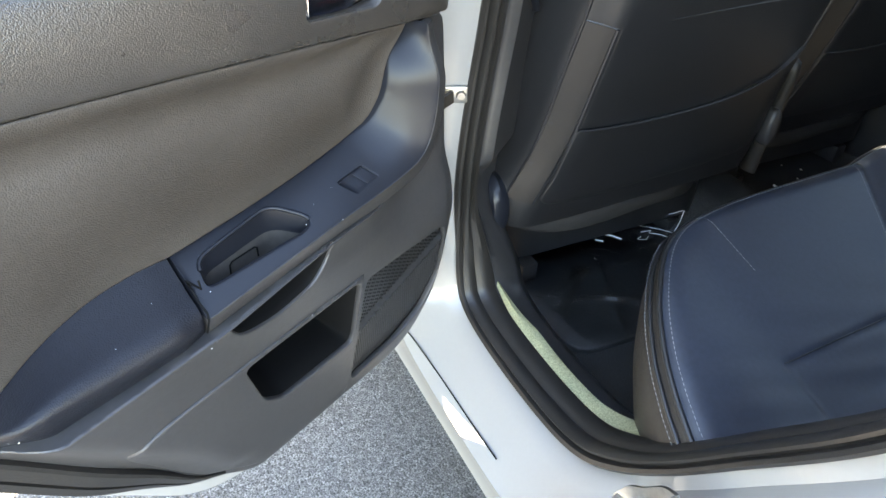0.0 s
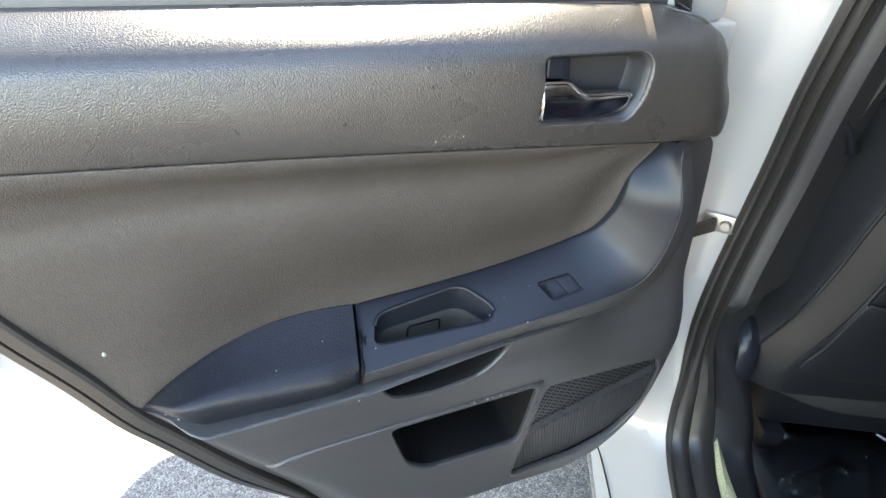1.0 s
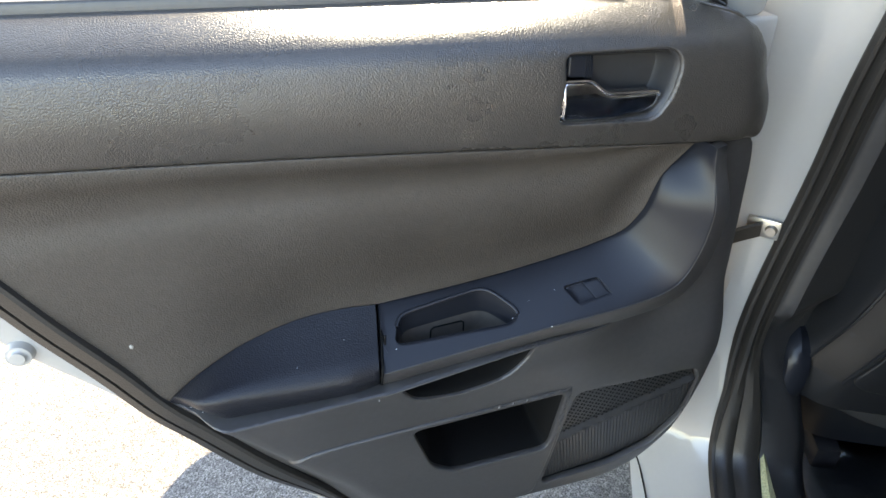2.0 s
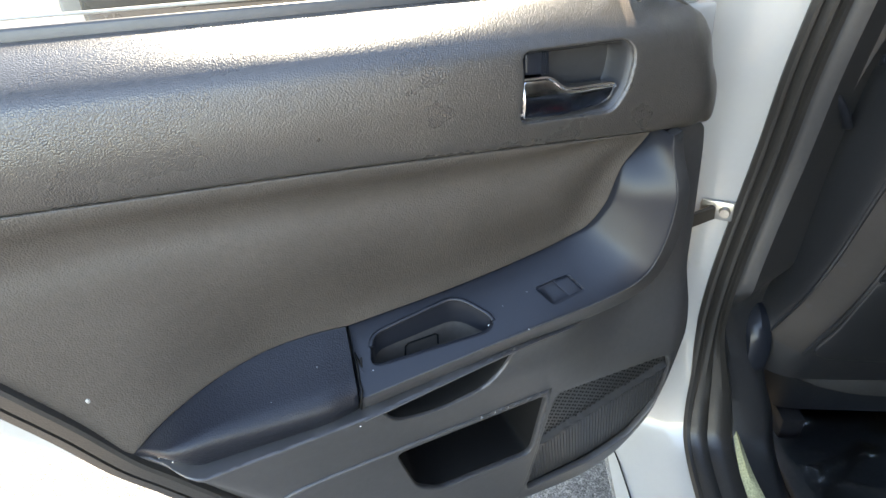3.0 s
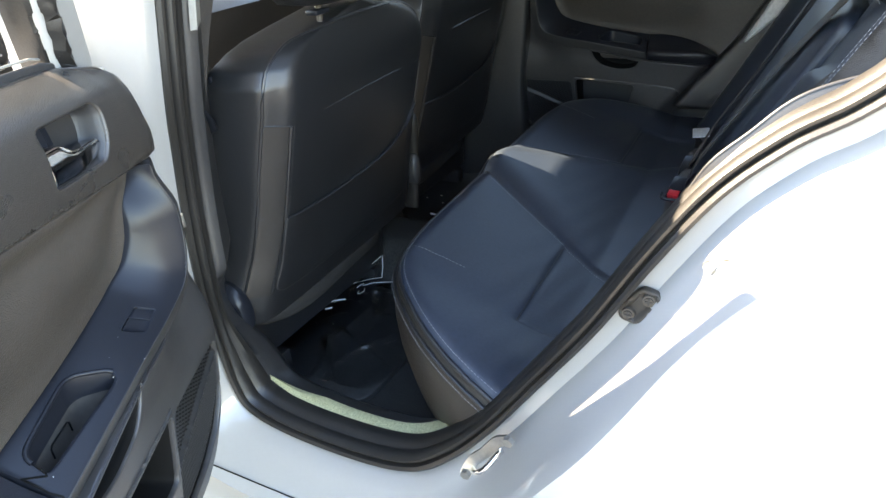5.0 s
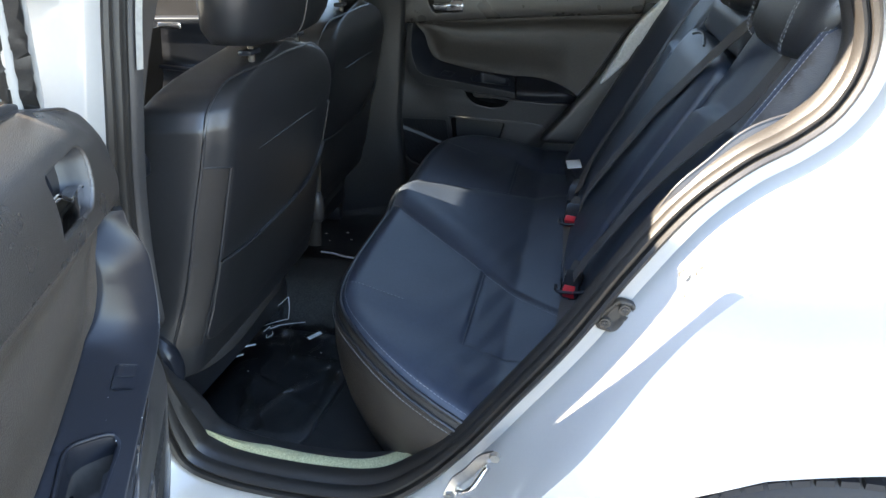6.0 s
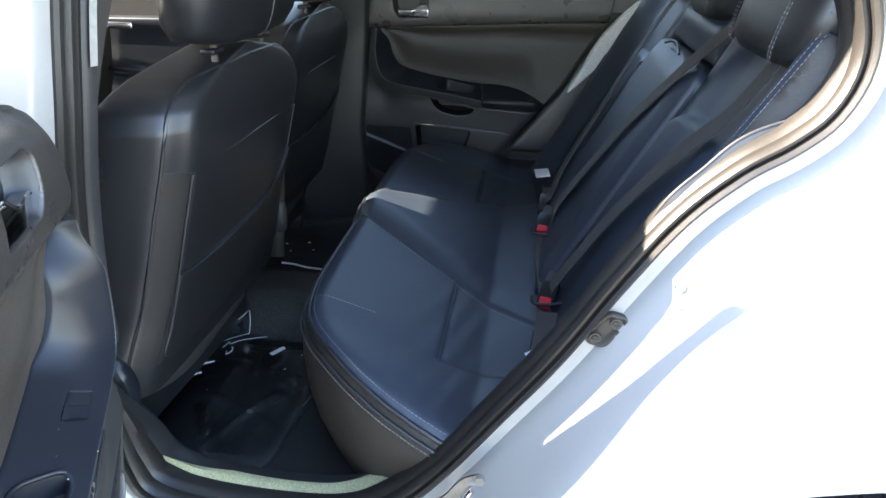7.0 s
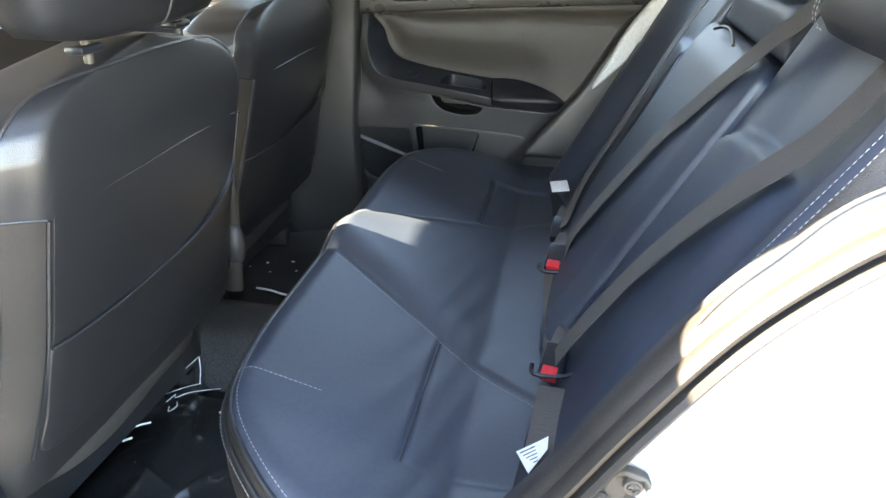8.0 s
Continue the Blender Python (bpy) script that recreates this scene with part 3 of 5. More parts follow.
def pad_loops():
    """The armrest cushion in slices from the joint to its tail, its edge rounded over."""
    def at(c, k):
        q = np.concatenate([[0], np.cumsum(np.linalg.norm(np.diff(c, axis=0), axis=1))])
        return np.array([np.interp(k * q[-1], q, c[:, 0]), np.interp(k * q[-1], q, c[:, 1])])

    out = []
    for k in 1 - (1 - np.linspace(0, 1, 46)) ** 1.3:
        a, b, c = at(PAD_TOP, k), at(PAD_EDGE, k), at(PAD_LOW, k)
        a, b, c = a + (0.0022 * (1 - k), 0), b + (0.0012 * (1 - k), 0), c + (0.0012 * (1 - k), 0)
        crest = 0.304 + 0.006 * smooth(k / 0.15) - 0.012 * smooth((k - 0.68) / 0.32)
        foot = 0.237 + 0.022 * smooth((a[0] - 0.52) / 0.16)
        run = np.array([(*a, foot), (*b, crest), (*c, crest - 0.012)])
        run[:, 2] = to_rim(run[:, :2], run[:, 2])
        q0, q1 = run[0] + (run[1] - run[0]) * 0.74, run[1] + (run[2] - run[1]) * 0.55
        line = [run[0] + (q0 - run[0]) * f for f in np.linspace(0, 1, 12)]
        line = [p + np.array((0, -0.0022, 0.0)) * math.sin(math.pi * i / 11) * (1 - k) for i, p in enumerate(line)]
        line += [(1 - f) ** 2 * q0 + 2 * f * (1 - f) * run[1] + f * f * q1 for f in np.linspace(0, 1, 12)[1:]]
        line += [q1 + (run[2] - q1) * f for f in np.linspace(0, 1, 5)[1:]]
        out.append(np.array(line))
    lip = [o + np.array((0.0012, 0, 0)) for o in out[:1]]
    first = out[0] - np.array((0, 0.003, 0.004))
    return [first - np.array((0, 0.01, 0.016)), first] + lip + out[1:]


def h_pad(p):
    q = np.concatenate(pad_loops()[3:])
    return np.array([q[np.argmin(np.hypot(q[:, 0] - u, q[:, 1] - z)), 2] for u, z in p])


def h_low(p):
    top = join(UNDER, PAD_LOW)
    return to_rim(p, dl(p) + 0.006 * np.exp(-dist_to(p, top, False) / 0.012) - 0.008 * np.clip(1 - (p[:, 0] - 0.033) / 0.03, 0, 1) ** 2)


def grille_h(p):
    """The grille's face, folded along a slanting line."""
    fold = 0.575 - 0.36 * (p[:, 0] - 0.065)
    return h_low(p) - 0.004 - 0.007 * smooth((p[:, 1] - fold) / 0.006) + 0.10 * np.minimum(0, p[:, 1] - fold) * 0.6


def build_door(car_door, place, detail=True):
    P = lambda n, o, h, st, m, **k: panel(n, o, h, st, m, car_door, place, **k)
    up_out = join(CREASE, curve_pts([(0.84, 0.972), (0.85, 1.03), (0.85, 1.075)], 0.01), curve_pts(TOP_LINE[::-1], 0.008), curve_pts([(0.058, 0.988), (0.052, 0.962), (0.051, 0.942), (0.055, 0.929), (0.064, 0.926), (0.079, 0.928)], 0.006))
    upper = P("upper_panel", up_out, h_upper, 0.008, GRAINED, holes=[BEZEL], edge=0.005, skirt=0.03, hole_edge=0.003, hole_skirt=0.004)
    P("insert_panel", join(INNER, PAD_TOP, REAR_EDGE, CREASE[::-1][:-6]), h_insert, 0.008, INSERT, edge=0.002, skirt=0.02)
    offs = lambda c, dz: [(u, z + dz) for u, z in c]
    P("armrest", join(INNER, [(0.4612, 0.74), (0.466, 0.722)], RIDGE[::-1]), h_arm, 0.005, SATIN, lines=[offs(RIDGE[24:-3], 0.004)], holes=[CUP, SWITCH], edge=0.0016, skirt=0.02, hole_edge=0.0012, hole_skirt=0.002)
    # front face split off in paler plastic, standing for bright ground reflected there
    P("armrest_fascia_lit", join(RIDGE, UNDER[::-1]), h_arm, 0.006, LOWER, edge=0.0012, skirt=0.012)
    gap = curve_pts([(0.459, 0.760), (0.4618, 0.74), (0.4662, 0.722), (0.4668, 0.701)], 0.004)
    sweep("joint_gap", [place(a, b, c + 0.0002) for (a, b), c in zip(gap, h_arm(gap))], disc(0.0011, 6), SHADE_AND_GAP, car_door, up=(0.3, 0.9, 0.2))
    rim = np.array([(a, b, c) for (a, b), c in zip(CUP, h_arm(CUP))])
    mid = rim.mean(0)
    cup_loops = []
    for shrink, drop in ((1.0, 0.0), (0.985, 0.003), (0.965, 0.010), (0.95, 0.022), (0.93, 0.040), (0.87, 0.052), (0.80, 0.055), (0.4, 0.056), (0.02, 0.056)):
        q = mid + (rim - mid) * shrink
        sink = np.array((0.0, -drop, 0.0)) + np.array((0.0, 1.0, 0.0)) * (mid[1] - rim[:, 1:2]) * min(1.0, drop / 0.03) * 0.5
        cup_loops.append([place(*r) for r in q + sink])
    loft("cup_wall", cup_loops[:4], SATIN, car_door, angle=60)
    loft("grip_cup", cup_loops[3:], CUP_LINING, car_door, "warm grey cup of the pull handle", angle=60)
    lip = [q for q in rim if q[1] > 0.7555 - 0.05 * (q[0] - 0.32)]
    sweep("cup_lip", [place(a, b, c + 0.0008) for a, b, c in sorted(lip, key=lambda q: -q[0])], disc(0.0026, 8), SATIN, car_door, up=(0.3, 0.9, 0.2))
    sq = [(0.4050, 0.716, 0.2530), (0.4040, 0.7275, 0.2525), (0.4005, 0.7305, 0.2522), (0.3690, 0.7318, 0.2502), (0.3660, 0.7295, 0.2500), (0.3662, 0.718, 0.2503)]
    sweep("cup_outline", [place(*q) for q in sq], disc(0.0010, 5), SHADE_AND_GAP, car_door, up=(0.3, 0.9, 0.2))
    sweep("armrest_bead", [place(a, b, c + 0.001) for (a, b), c in zip(UNDER, h_low(UNDER))], disc(0.0013, 6), LOWER, car_door, up=(0, 0, 1) if not detail else (0.3, 0.9, 0.2))
    loft("armrest_pad", [[place(*q) for q in lp] for lp in pad_loops()], PAD, car_door, "padded vinyl armrest cushion", closed=False, angle=70)
    low_out = join(UNDER, PAD_LOW, curve_pts([(0.686, 0.691), (0.663, 0.662), (0.60, 0.58), (0.545, 0.512), (0.50, 0.442), (0.45, 0.405), (0.35, 0.396), (0.25, 0.394), (0.175, 0.392), (0.142, 0.396), (0.097, 0.420), (0.056, 0.480), (0.037, 0.55), (0.031, 0.611), (0.030, 0.69), (0.035, 0.764), (0.041, 0.833), (0.052, 0.914), (0.078, 0.922), (0.106, 0.929)], 0.008))
    P("lower_panel", low_out, h_low, 0.009, LOWER, holes=[POCKET, SPEAKER, PULL], edge=0.004, skirt=0.03, hole_edge=0.003, hole_skirt=0.006)
    # deep shade of both recesses is put into their colour
    P("pull_recess", PULL, lambda p: h_low(p) - 0.004 - 0.03 * smooth(dist_to(p, PULL) / 0.008), 0.005, SHADE_AND_GAP, edge=0, skirt=0, wall=0.008)
    P("map_pocket", POCKET, lambda p: h_low(p) - 0.004 - 0.12 * smooth(dist_to(p, POCKET) / 0.012), 0.006, SHADE_AND_GAP, edge=0, skirt=0, wall=0.012)
    cover = join(curve_pts([(0.239, 0.632), (0.43, 0.627), (0.535, 0.622), (0.566, 0.612), (0.576, 0.594), (0.565, 0.560), (0.527, 0.492), (0.495, 0.447)], 0.008), curve_pts([(0.495, 0.447), (0.44, 0.415), (0.35, 0.405), (0.262, 0.406)], 0.008), curve_pts([(0.262, 0.406), (0.248, 0.50), (0.239, 0.632)], 0.008))
    P("pocket_cover", cover, lambda p: h_low(p) + 0.0035, 0.009, LOWER, holes=[POCKET], edge=0.003, skirt=0.004, hole_edge=0.003, hole_skirt=0.012)
    spk = P("speaker_grille", SPEAKER, grille_h, 0.006, GRILLE, edge=0.002, skirt=0)
    ribs_v, ribs_f = [], []
    sp_in = np.array(SPEAKER)
    for k in range(60):
        u0 = 0.045 + 0.0047 * k
        cand = np.array([(u0 - 0.22 * (0.635 - z), z) for z in np.arange(0.400, 0.636, 0.006)])
        ok = inside(cand, sp_in) & (dist_to(cand, sp_in) > 0.005) & (cand[:, 1] < 0.575 - 0.36 * (cand[:, 0] - 0.065))
        run = cand[ok]
        if len(run) < 3:
            continue
        hh = grille_h(run) + 0.0002
        base = len(ribs_v)
        for (a, b), c in zip(run, hh):
            ribs_v += [place(a - 0.0015, b, c - 0.002), place(a, b, c + 0.0014), place(a + 0.0015, b, c - 0.002)]
        for i in range(len(run) - 1):
            q = base + 3 * i
            ribs_f += [(q, q + 1, q + 4, q + 3), (q + 1, q + 2, q + 5, q + 4)]
    rb = link_mesh("grille_ribs", ribs_v, ribs_f, GRILLE, spk, "fine moulded ribs of the grille", angle=80)
    tagged(rb, kind="stuff")
    dots_v, dots_f = [], []
    for i, a in enumerate(np.arange(0.055, 0.235, 0.0058)):
        for b in np.arange(0.52, 0.61, 0.0058):
            q = np.array([(a + 0.30 * (0.6 - b), b + (0.0029 if i % 2 else 0))])
            fold = 0.575 - 0.36 * (q[0, 0] - 0.065)
            if q[0, 1] < fold + 0.008 or not inside(q, sp_in)[0] or dist_to(q, sp_in)[0] < 0.006:
                continue
            c = float(grille_h(q)[0]) + 0.0022
            k = len(dots_v)
            dots_v += [place(q[0, 0] + 0.0017 * math.cos(t), q[0, 1] + 0.0017 * math.sin(t), c) for t in np.linspace(0, 2 * math.pi, 6, endpoint=False)]
            dots_f.append(tuple(range(k, k + 6)))
    tagged(link_mesh("grille_holes", dots_v, dots_f, SHADE_AND_GAP, spk, "dark perforations of the grille"), kind="stuff")
    # opening handle
    bz = P("handle_bezel", BEZEL, lambda p: h_upper(p) - 0.004 - 0.026 * smooth(dist_to(p, BEZEL) / 0.010), 0.003, TRIM, edge=0, skirt=0, wall=0.010)
    lev = line_pts([(0.287, 0.968), (0.2865, 1.0045), (0.257, 1.0035), (0.243, 0.9915), (0.186, 0.9875), (0.187, 0.974), (0.201, 0.967), (0.246, 0.9655)], 0.003, radius=0.006)
    lever_h = lambda p: h_upper(p) - 0.002 - 0.006 * (1 - smooth((p[:, 0] - 0.19) / 0.05)) - 0.004 * smooth((p[:, 1] - 0.985) / 0.02)
    lever = P("door_handle", lev, lever_h, 0.003, CHROME_DARK, edge=0.004, skirt=0.010, label="polished chrome door release lever")
    rim_line = [q for q in lev if q[1] > 0.984 or q[0] > 0.2845]
    rim_line = sorted(rim_line, key=lambda q: math.atan2(q[1] - 0.97, q[0] - 0.24))[::-1]
    sweep("chrome_edge", [place(a, b, float(lever_h(np.array([(a, b)]))[0]) - 0.001) for a, b in rim_line], disc(0.0016, 6), CHROME, lever)
    P("lock_tab", line_pts([(0.254, 1.004), (0.280, 1.006), (0.279, 1.026), (0.256, 1.026)], 0.004, radius=0.004), lambda p: h_upper(p) - 0.012, 0.005, SATIN, edge=0.003, skirt=0.012)
    for k in range(4):
        P("lock_rib", line_pts([(0.256 + 0.002 * k, 1.006), (0.2568 + 0.002 * k, 1.006), (0.2568 + 0.002 * k, 1.024), (0.256 + 0.002 * k, 1.024)], 0.004), lambda p: h_upper(p) - 0.0105, 0.004, SATIN, edge=0, skirt=0.003)
    # window switch
    swp = P("window_switch", SWITCH, lambda p: h_arm(p) - 0.004 * smooth(dist_to(p, SWITCH) / 0.002), 0.003, SATIN, edge=0, skirt=0, wall=0.001)
    P("switch_button", line_pts([(0.2290, 0.7665), (0.2385, 0.7765), (0.2215, 0.7795), (0.2125, 0.7695)], 0.003, radius=0.001), lambda p: h_arm(p) + 0.0003, 0.003, SATIN, edge=0.0015, skirt=0.004)


# paler and warmer than the armrest round it
CUP_LINING = node_mat("warm_grey_plastic", (0.072, 0.065, 0.058), 0.45, vary=0.15, bump=0.25, bscale=1500)
GRILLE = node_mat("moulded_speaker_grille", (0.026, 0.026, 0.027), 0.38, vary=0.05, bump=0.3, bscale=900)
CHROME_DARK = node_mat("smudged_chrome", (0.55, 0.56, 0.58), 0.12, metal=1.0, vary=0.25, vscale=60, rvary=0.8)

rear_door = thing("rear_door", "open white rear door with black vinyl inner trim", "car door", m=pose(0, 0, 0, 0, 0, -67))
build_door(rear_door, lambda u, z, w: (u, w, z))

# painted shell of the open door
SHELL = join(curve_pts([(0.03, 1.03), (0.02, 0.80), (0.03, 0.60), (0.06, 0.47), (0.13, 0.385), (0.30, 0.345), (0.42, 0.345), (0.50, 0.375), (0.57, 0.45), (0.66, 0.56), (0.75, 0.67), (0.83, 0.76), (0.89, 0.86), (0.93, 0.96), (0.94, 1.02)], 0.012), curve_pts([(0.94, 1.02), (0.94, 1.055)], 0.01), line_pts([(0.94, 1.055), (0.03, 1.032)], 0.02, closed=False))
panel("door_shell", SHELL, lambda p: 0.216 - 0.07 * smooth((dist_to(p, SHELL) - 0.05) / 0.03), 0.02, WHITE, rear_door, lambda u, z, w: (u, w, z), edge=0.006, skirt=0.10)
panel("outer_skin", SHELL, lambda p: 0.10 - 0.03 * smooth((p[:, 1] - 0.5) / 0.3) + 0.06 * smooth((p[:, 1] - 0.95) / 0.2) + 0 * p[:, 0], 0.03, WHITE, rear_door, lambda u, z, w: (u, w, z), edge=0.0, skirt=0.0)
# rubber rim along the rear edge of the trim
edge_line = curve_pts([(0.850, 1.07), (0.846, 0.98), (0.822, 0.918), (0.79, 0.864), (0.758, 0.808), (0.718, 0.745), (0.684, 0.686), (0.655, 0.648), (0.60, 0.575), (0.548, 0.510), (0.505, 0.452), (0.47, 0.425)], 0.012)
et = np.gradient(edge_line, axis=0)
et /= np.linalg.norm(et, axis=1)[:, None]
en = np.stack([-et[:, 1], et[:, 0]], 1)
fade = 1 - 0.55 * smooth((0.60 - edge_line[:, 0]) / 0.12)
ew = 0.262 - 0.012 * smooth((0.62 - edge_line[:, 0]) / 0.15)
loft("edge_seal", [[(q[0] + n[0] * o * f, w + dw, q[1] + n[1] * o * f) for q, n, f, w in zip(edge_line, en, fade, ew)] for o, dw in ((-0.004, -0.006), (-0.001, 0.001), (0.003, 0.002), (0.018, -0.004), (0.0205, -0.010), (0.0225, -0.006), (0.034, -0.012), (0.037, -0.018), (0.038, -0.04))], RUBBER, rear_door, "black rubber seal along the door's edge", closed=False, angle=30)

far_door = thing("far_rear_door", "closed rear door with black vinyl inner trim", "car door")
build_door(far_door, lambda u, z, w: (u + 0.155, 1.57 + 0.275 - w, z))


# ---- front seats ----
FLAP = node_mat("grey_carpet_flap", (0.042, 0.042, 0.043), 0.9, vary=0.25, fine=0.3, fscale=600, bump=0.5, bscale=900, depth=0.001, spec=0.2)

def seat_width(z):
    """How the backrest's width changes with height, 1 at its upper seam."""
    return float(np.interp(z, [0.42, 0.50, 0.55, 0.62, 0.694, 0.87, 0.94, 0.965, 0.985, 1.0, 1.012, 1.022, 1.030, 1.034], [1.20, 1.20, 1.17, 1.08, 1.03, 1.0, 0.99, 0.94, 0.84, 0.70, 0.50, 0.30, 0.14, 0.05]))


def seat_section(z):
    """Cross section of a front backrest at a height: pairs (across, rearwards)."""
    k = seat_width(z)
    d = np.interp(z, [0.42, 0.80, 0.90, 0.96, 1.0, 1.034], [1, 1, 0.92, 0.78, 0.62, 0.45])
    half = [(0.0, 0.0), (0.12, 0.0), (0.205, -0.003), (0.230, -0.009), (0.248, -0.024), (0.268, -0.043), (0.277, -0.070), (0.284, -0.110), (0.286, -0.150), (0.278, -0.185), (0.24, -0.195), (0.19, -0.165), (0.0, -0.15)]
    pts = [(-a, b) for a, b in half] + [(a, b) for a, b in half[::-1][1:-1]]
    return [(a * k, -0.010 * (1 - d) + b * d) for a, b in pts]


def seat_x(z):
    return 0.049 + 0.268 * z - 0.035 * float(smooth((z - 0.90) / 0.16))


def seat_surface(z, a, lift=0.0):
    """A point of the backrest's rear skin: height and distance across from the middle."""
    s = seat_section(z)[:8]
    ys = [abs(q[0]) for q in s]
    xs = [q[1] for q in s]
    return (seat_x(z) + float(np.interp(abs(a), ys, xs)) + lift, a, z)


def front_seat(at):
    seat = thing("bucket_seat", "black leather front seat with stitched backrest and headrest", "car seat", "front seats", m=Matrix.Translation(at))
    loops = []
    for z in list(np.linspace(0.475, 0.90, 21)) + list(np.linspace(0.91, 1.034, 26)):
        m = len(seat_section(z))
        pts = []
        raw = [np.array(q) for q in seat_section(z)]
        for i in range(m):
            a, b, c2, d = raw[i - 1], raw[i], raw[(i + 1) % m], raw[(i + 2) % m]
            for t in (0, 0.25, 0.5, 0.75):
                pts.append(0.5 * (2 * b + (c2 - a) * t + (2 * a - 5 * b + 4 * c2 - d) * t * t + (3 * b - a - 3 * c2 + d) * t ** 3))
        loops.append([(seat_x(z) + q[1], q[0], z) for q in pts])
    loft("backrest", loops, LEATHER, seat, angle=70, caps=True)
    # headrest
    hl = []
    for z, w, d in ((1.075, 0.05, 0.02), (1.077, 0.12, 0.042), (1.086, 0.165, 0.056), (1.11, 0.190, 0.064), (1.16, 0.205, 0.066), (1.21, 0.195, 0.060), (1.245, 0.165, 0.05), (1.262, 0.11, 0.035), (1.266, 0.04, 0.015)):
        hl.append([(0.272 + 0.2 * (z - 1.1) + d * np.sign(math.sin(t)) * abs(math.sin(t)) ** 0.7, -0.015 + w * np.sign(math.cos(t)) * abs(math.cos(t)) ** 0.7, z - 0.030) for t in np.linspace(0, 2 * math.pi, 40, endpoint=False)])
    head = loft("headrest", hl, LEATHER, seat, angle=70, caps=True)
    for y in (-0.085, 0.113):
        block("headrest_guide", (0.026, 0.040, 0.010), pose(0.268, y - 0.015, 1.033), SATIN, seat, bevel=0.004)
        sweep("headrest_post", [(0.270, y - 0.015, 1.00), (0.272, y - 0.015, 1.07)], disc(0.006, 10), DARK_STEEL, seat)
    hs = [(0.272 + 0.2 * (z - 1.1) + d * 1.005, -0.015 + 0.018 * (z - 1.08), z - 0.030) for z, d in ((1.077, 0.042), (1.086, 0.056), (1.11, 0.064), (1.16, 0.066), (1.21, 0.060), (1.245, 0.05))]
    sweep("headrest_seam", curve_pts(hs, 0.01), disc(0.002, 6), LEATHER, head)
    # back pocket with its sagging hem
    hem = curve_pts([(-0.236, 0.694), (-0.12, 0.688), (0.0, 0.690), (0.10, 0.700), (0.18, 0.728), (0.225, 0.775)], 0.012)
    low = curve_pts([(0.225, 0.775), (0.235, 0.70), (0.25, 0.56), (0.15, 0.532), (0.0, 0.527), (-0.18, 0.527), (-0.258, 0.54), (-0.248, 0.60), (-0.236, 0.694)], 0.012)
    pk = join(hem, low)
    panel("seat_pocket", pk, lambda p: np.array([seat_surface(b, a)[0] for a, b in p]) + 0.006, 0.02, LEATHER, seat, lambda a, b, h: (h, a, b), edge=0.003, skirt=0.008)
    sweep("hem_piping", [seat_surface(b, a, 0.007) for a, b in hem], disc(0.0022, 6), LEATHER, seat)
    for side in (-1, 1):
        seam = [seat_surface(z, side * a, 0.0005) for z, a in [(z, 0.267 * seat_width(z)) for z in (0.50, 0.56, 0.64, 0.72, 0.80, 0.88, 0.93, 0.965, 0.985, 1.0)] + [(1.008, 0.14), (1.013, 0.09), (1.016, 0.0)]]
        sweep("side_seam", curve_pts(seam, 0.012), disc(0.0028, 6), LEATHER, seat)
        edge = [seat_surface(z, side * 0.229 * seat_width(z), 0.002) for z in (0.535, 0.60, 0.66, 0.72, 0.80, 0.869)]
        sweep("edge_piping", curve_pts(edge, 0.012), disc(0.0028, 6), LEATHER, seat)
        sweep("edge_piping", [(x, y - side * 0.008, z) for x, y, z in curve_pts(edge, 0.012)], disc(0.0018, 6), LEATHER, seat)
        cross = [seat_surface(z, side * a, 0.0008) for z, a in ((0.879, 0.267), (0.875, 0.25), (0.869, 0.229))]
        sweep("cross_seam", curve_pts(cross, 0.01), disc(0.0016, 6), LEATHER, seat)
    for side in (-1, 1):
        strip = []
        for z in list(np.linspace(0.535, 0.868, 18)):
            strip.append([seat_surface(z + 0.010 * q, side * (0.231 + 0.036 * q) * seat_width(z), 0.0015 - 0.001 * (q in (0, 1))) for q in (0, 0.15, 0.35, 0.55, 0.75, 0.9, 1)])
        loft("corner_panel", strip, LEATHER_STRIP_LIT, seat, "leather strip along the backrest's corner, browned as if lit", closed=False, angle=80)
    sweep("back_seam", curve_pts([seat_surface(z, a, 0.0005) for z, a in ((0.869, -0.229), (0.875, -0.10), (0.878, 0.05), (0.875, 0.21))], 0.015), disc(0.0012, 6), LEATHER, seat)
    # seat base
    panel("seat_cushion", line_pts([(-0.38, -0.26), (0.10, -0.26), (0.12, 0.26), (-0.38, 0.26)], 0.02, radius=0.06), lambda p: 0.50 + 0.10 * (0.1 - p[:, 0]), 0.03, LEATHER, seat, lambda a, b, h: (a, b, h), edge=0.04, skirt=0.12)
    for side in (-1, 1):
        cov = []
        for x, r in ((0.0, 0.055), (0.016, 0.062), (0.03, 0.055), (0.036, 0.03)):
            cov.append([(0.120 + 0.9 * r * math.cos(t), side * (0.310 + x), 0.515 + 1.15 * r * math.sin(t)) for t in np.linspace(0, 2 * math.pi, 28, endpoint=False)])
        loft("recliner_cover", cov, SATIN, seat, caps=True)
        block("seat_rail", (0.46, 0.04, 0.05), pose(-0.12, side * 0.20, 0.295), TRIM, seat, bevel=0.006)
    flap = []
    for z, x in ((0.53, 0.150), (0.515, 0.168), (0.49, 0.168), (0.45, 0.158), (0.415, 0.146), (0.405, 0.135), (0.41, 0.11)):
        flap.append([(x - 0.10 * abs(y / 0.27) ** 5, y, z + 0.004 * math.sin(19 * y)) for y in np.linspace(-0.275, 0.235, 31)])
    loft("back_flap", flap, FLAP, seat, "dark grey carpeted flap under the backrest", closed=False, angle=70)
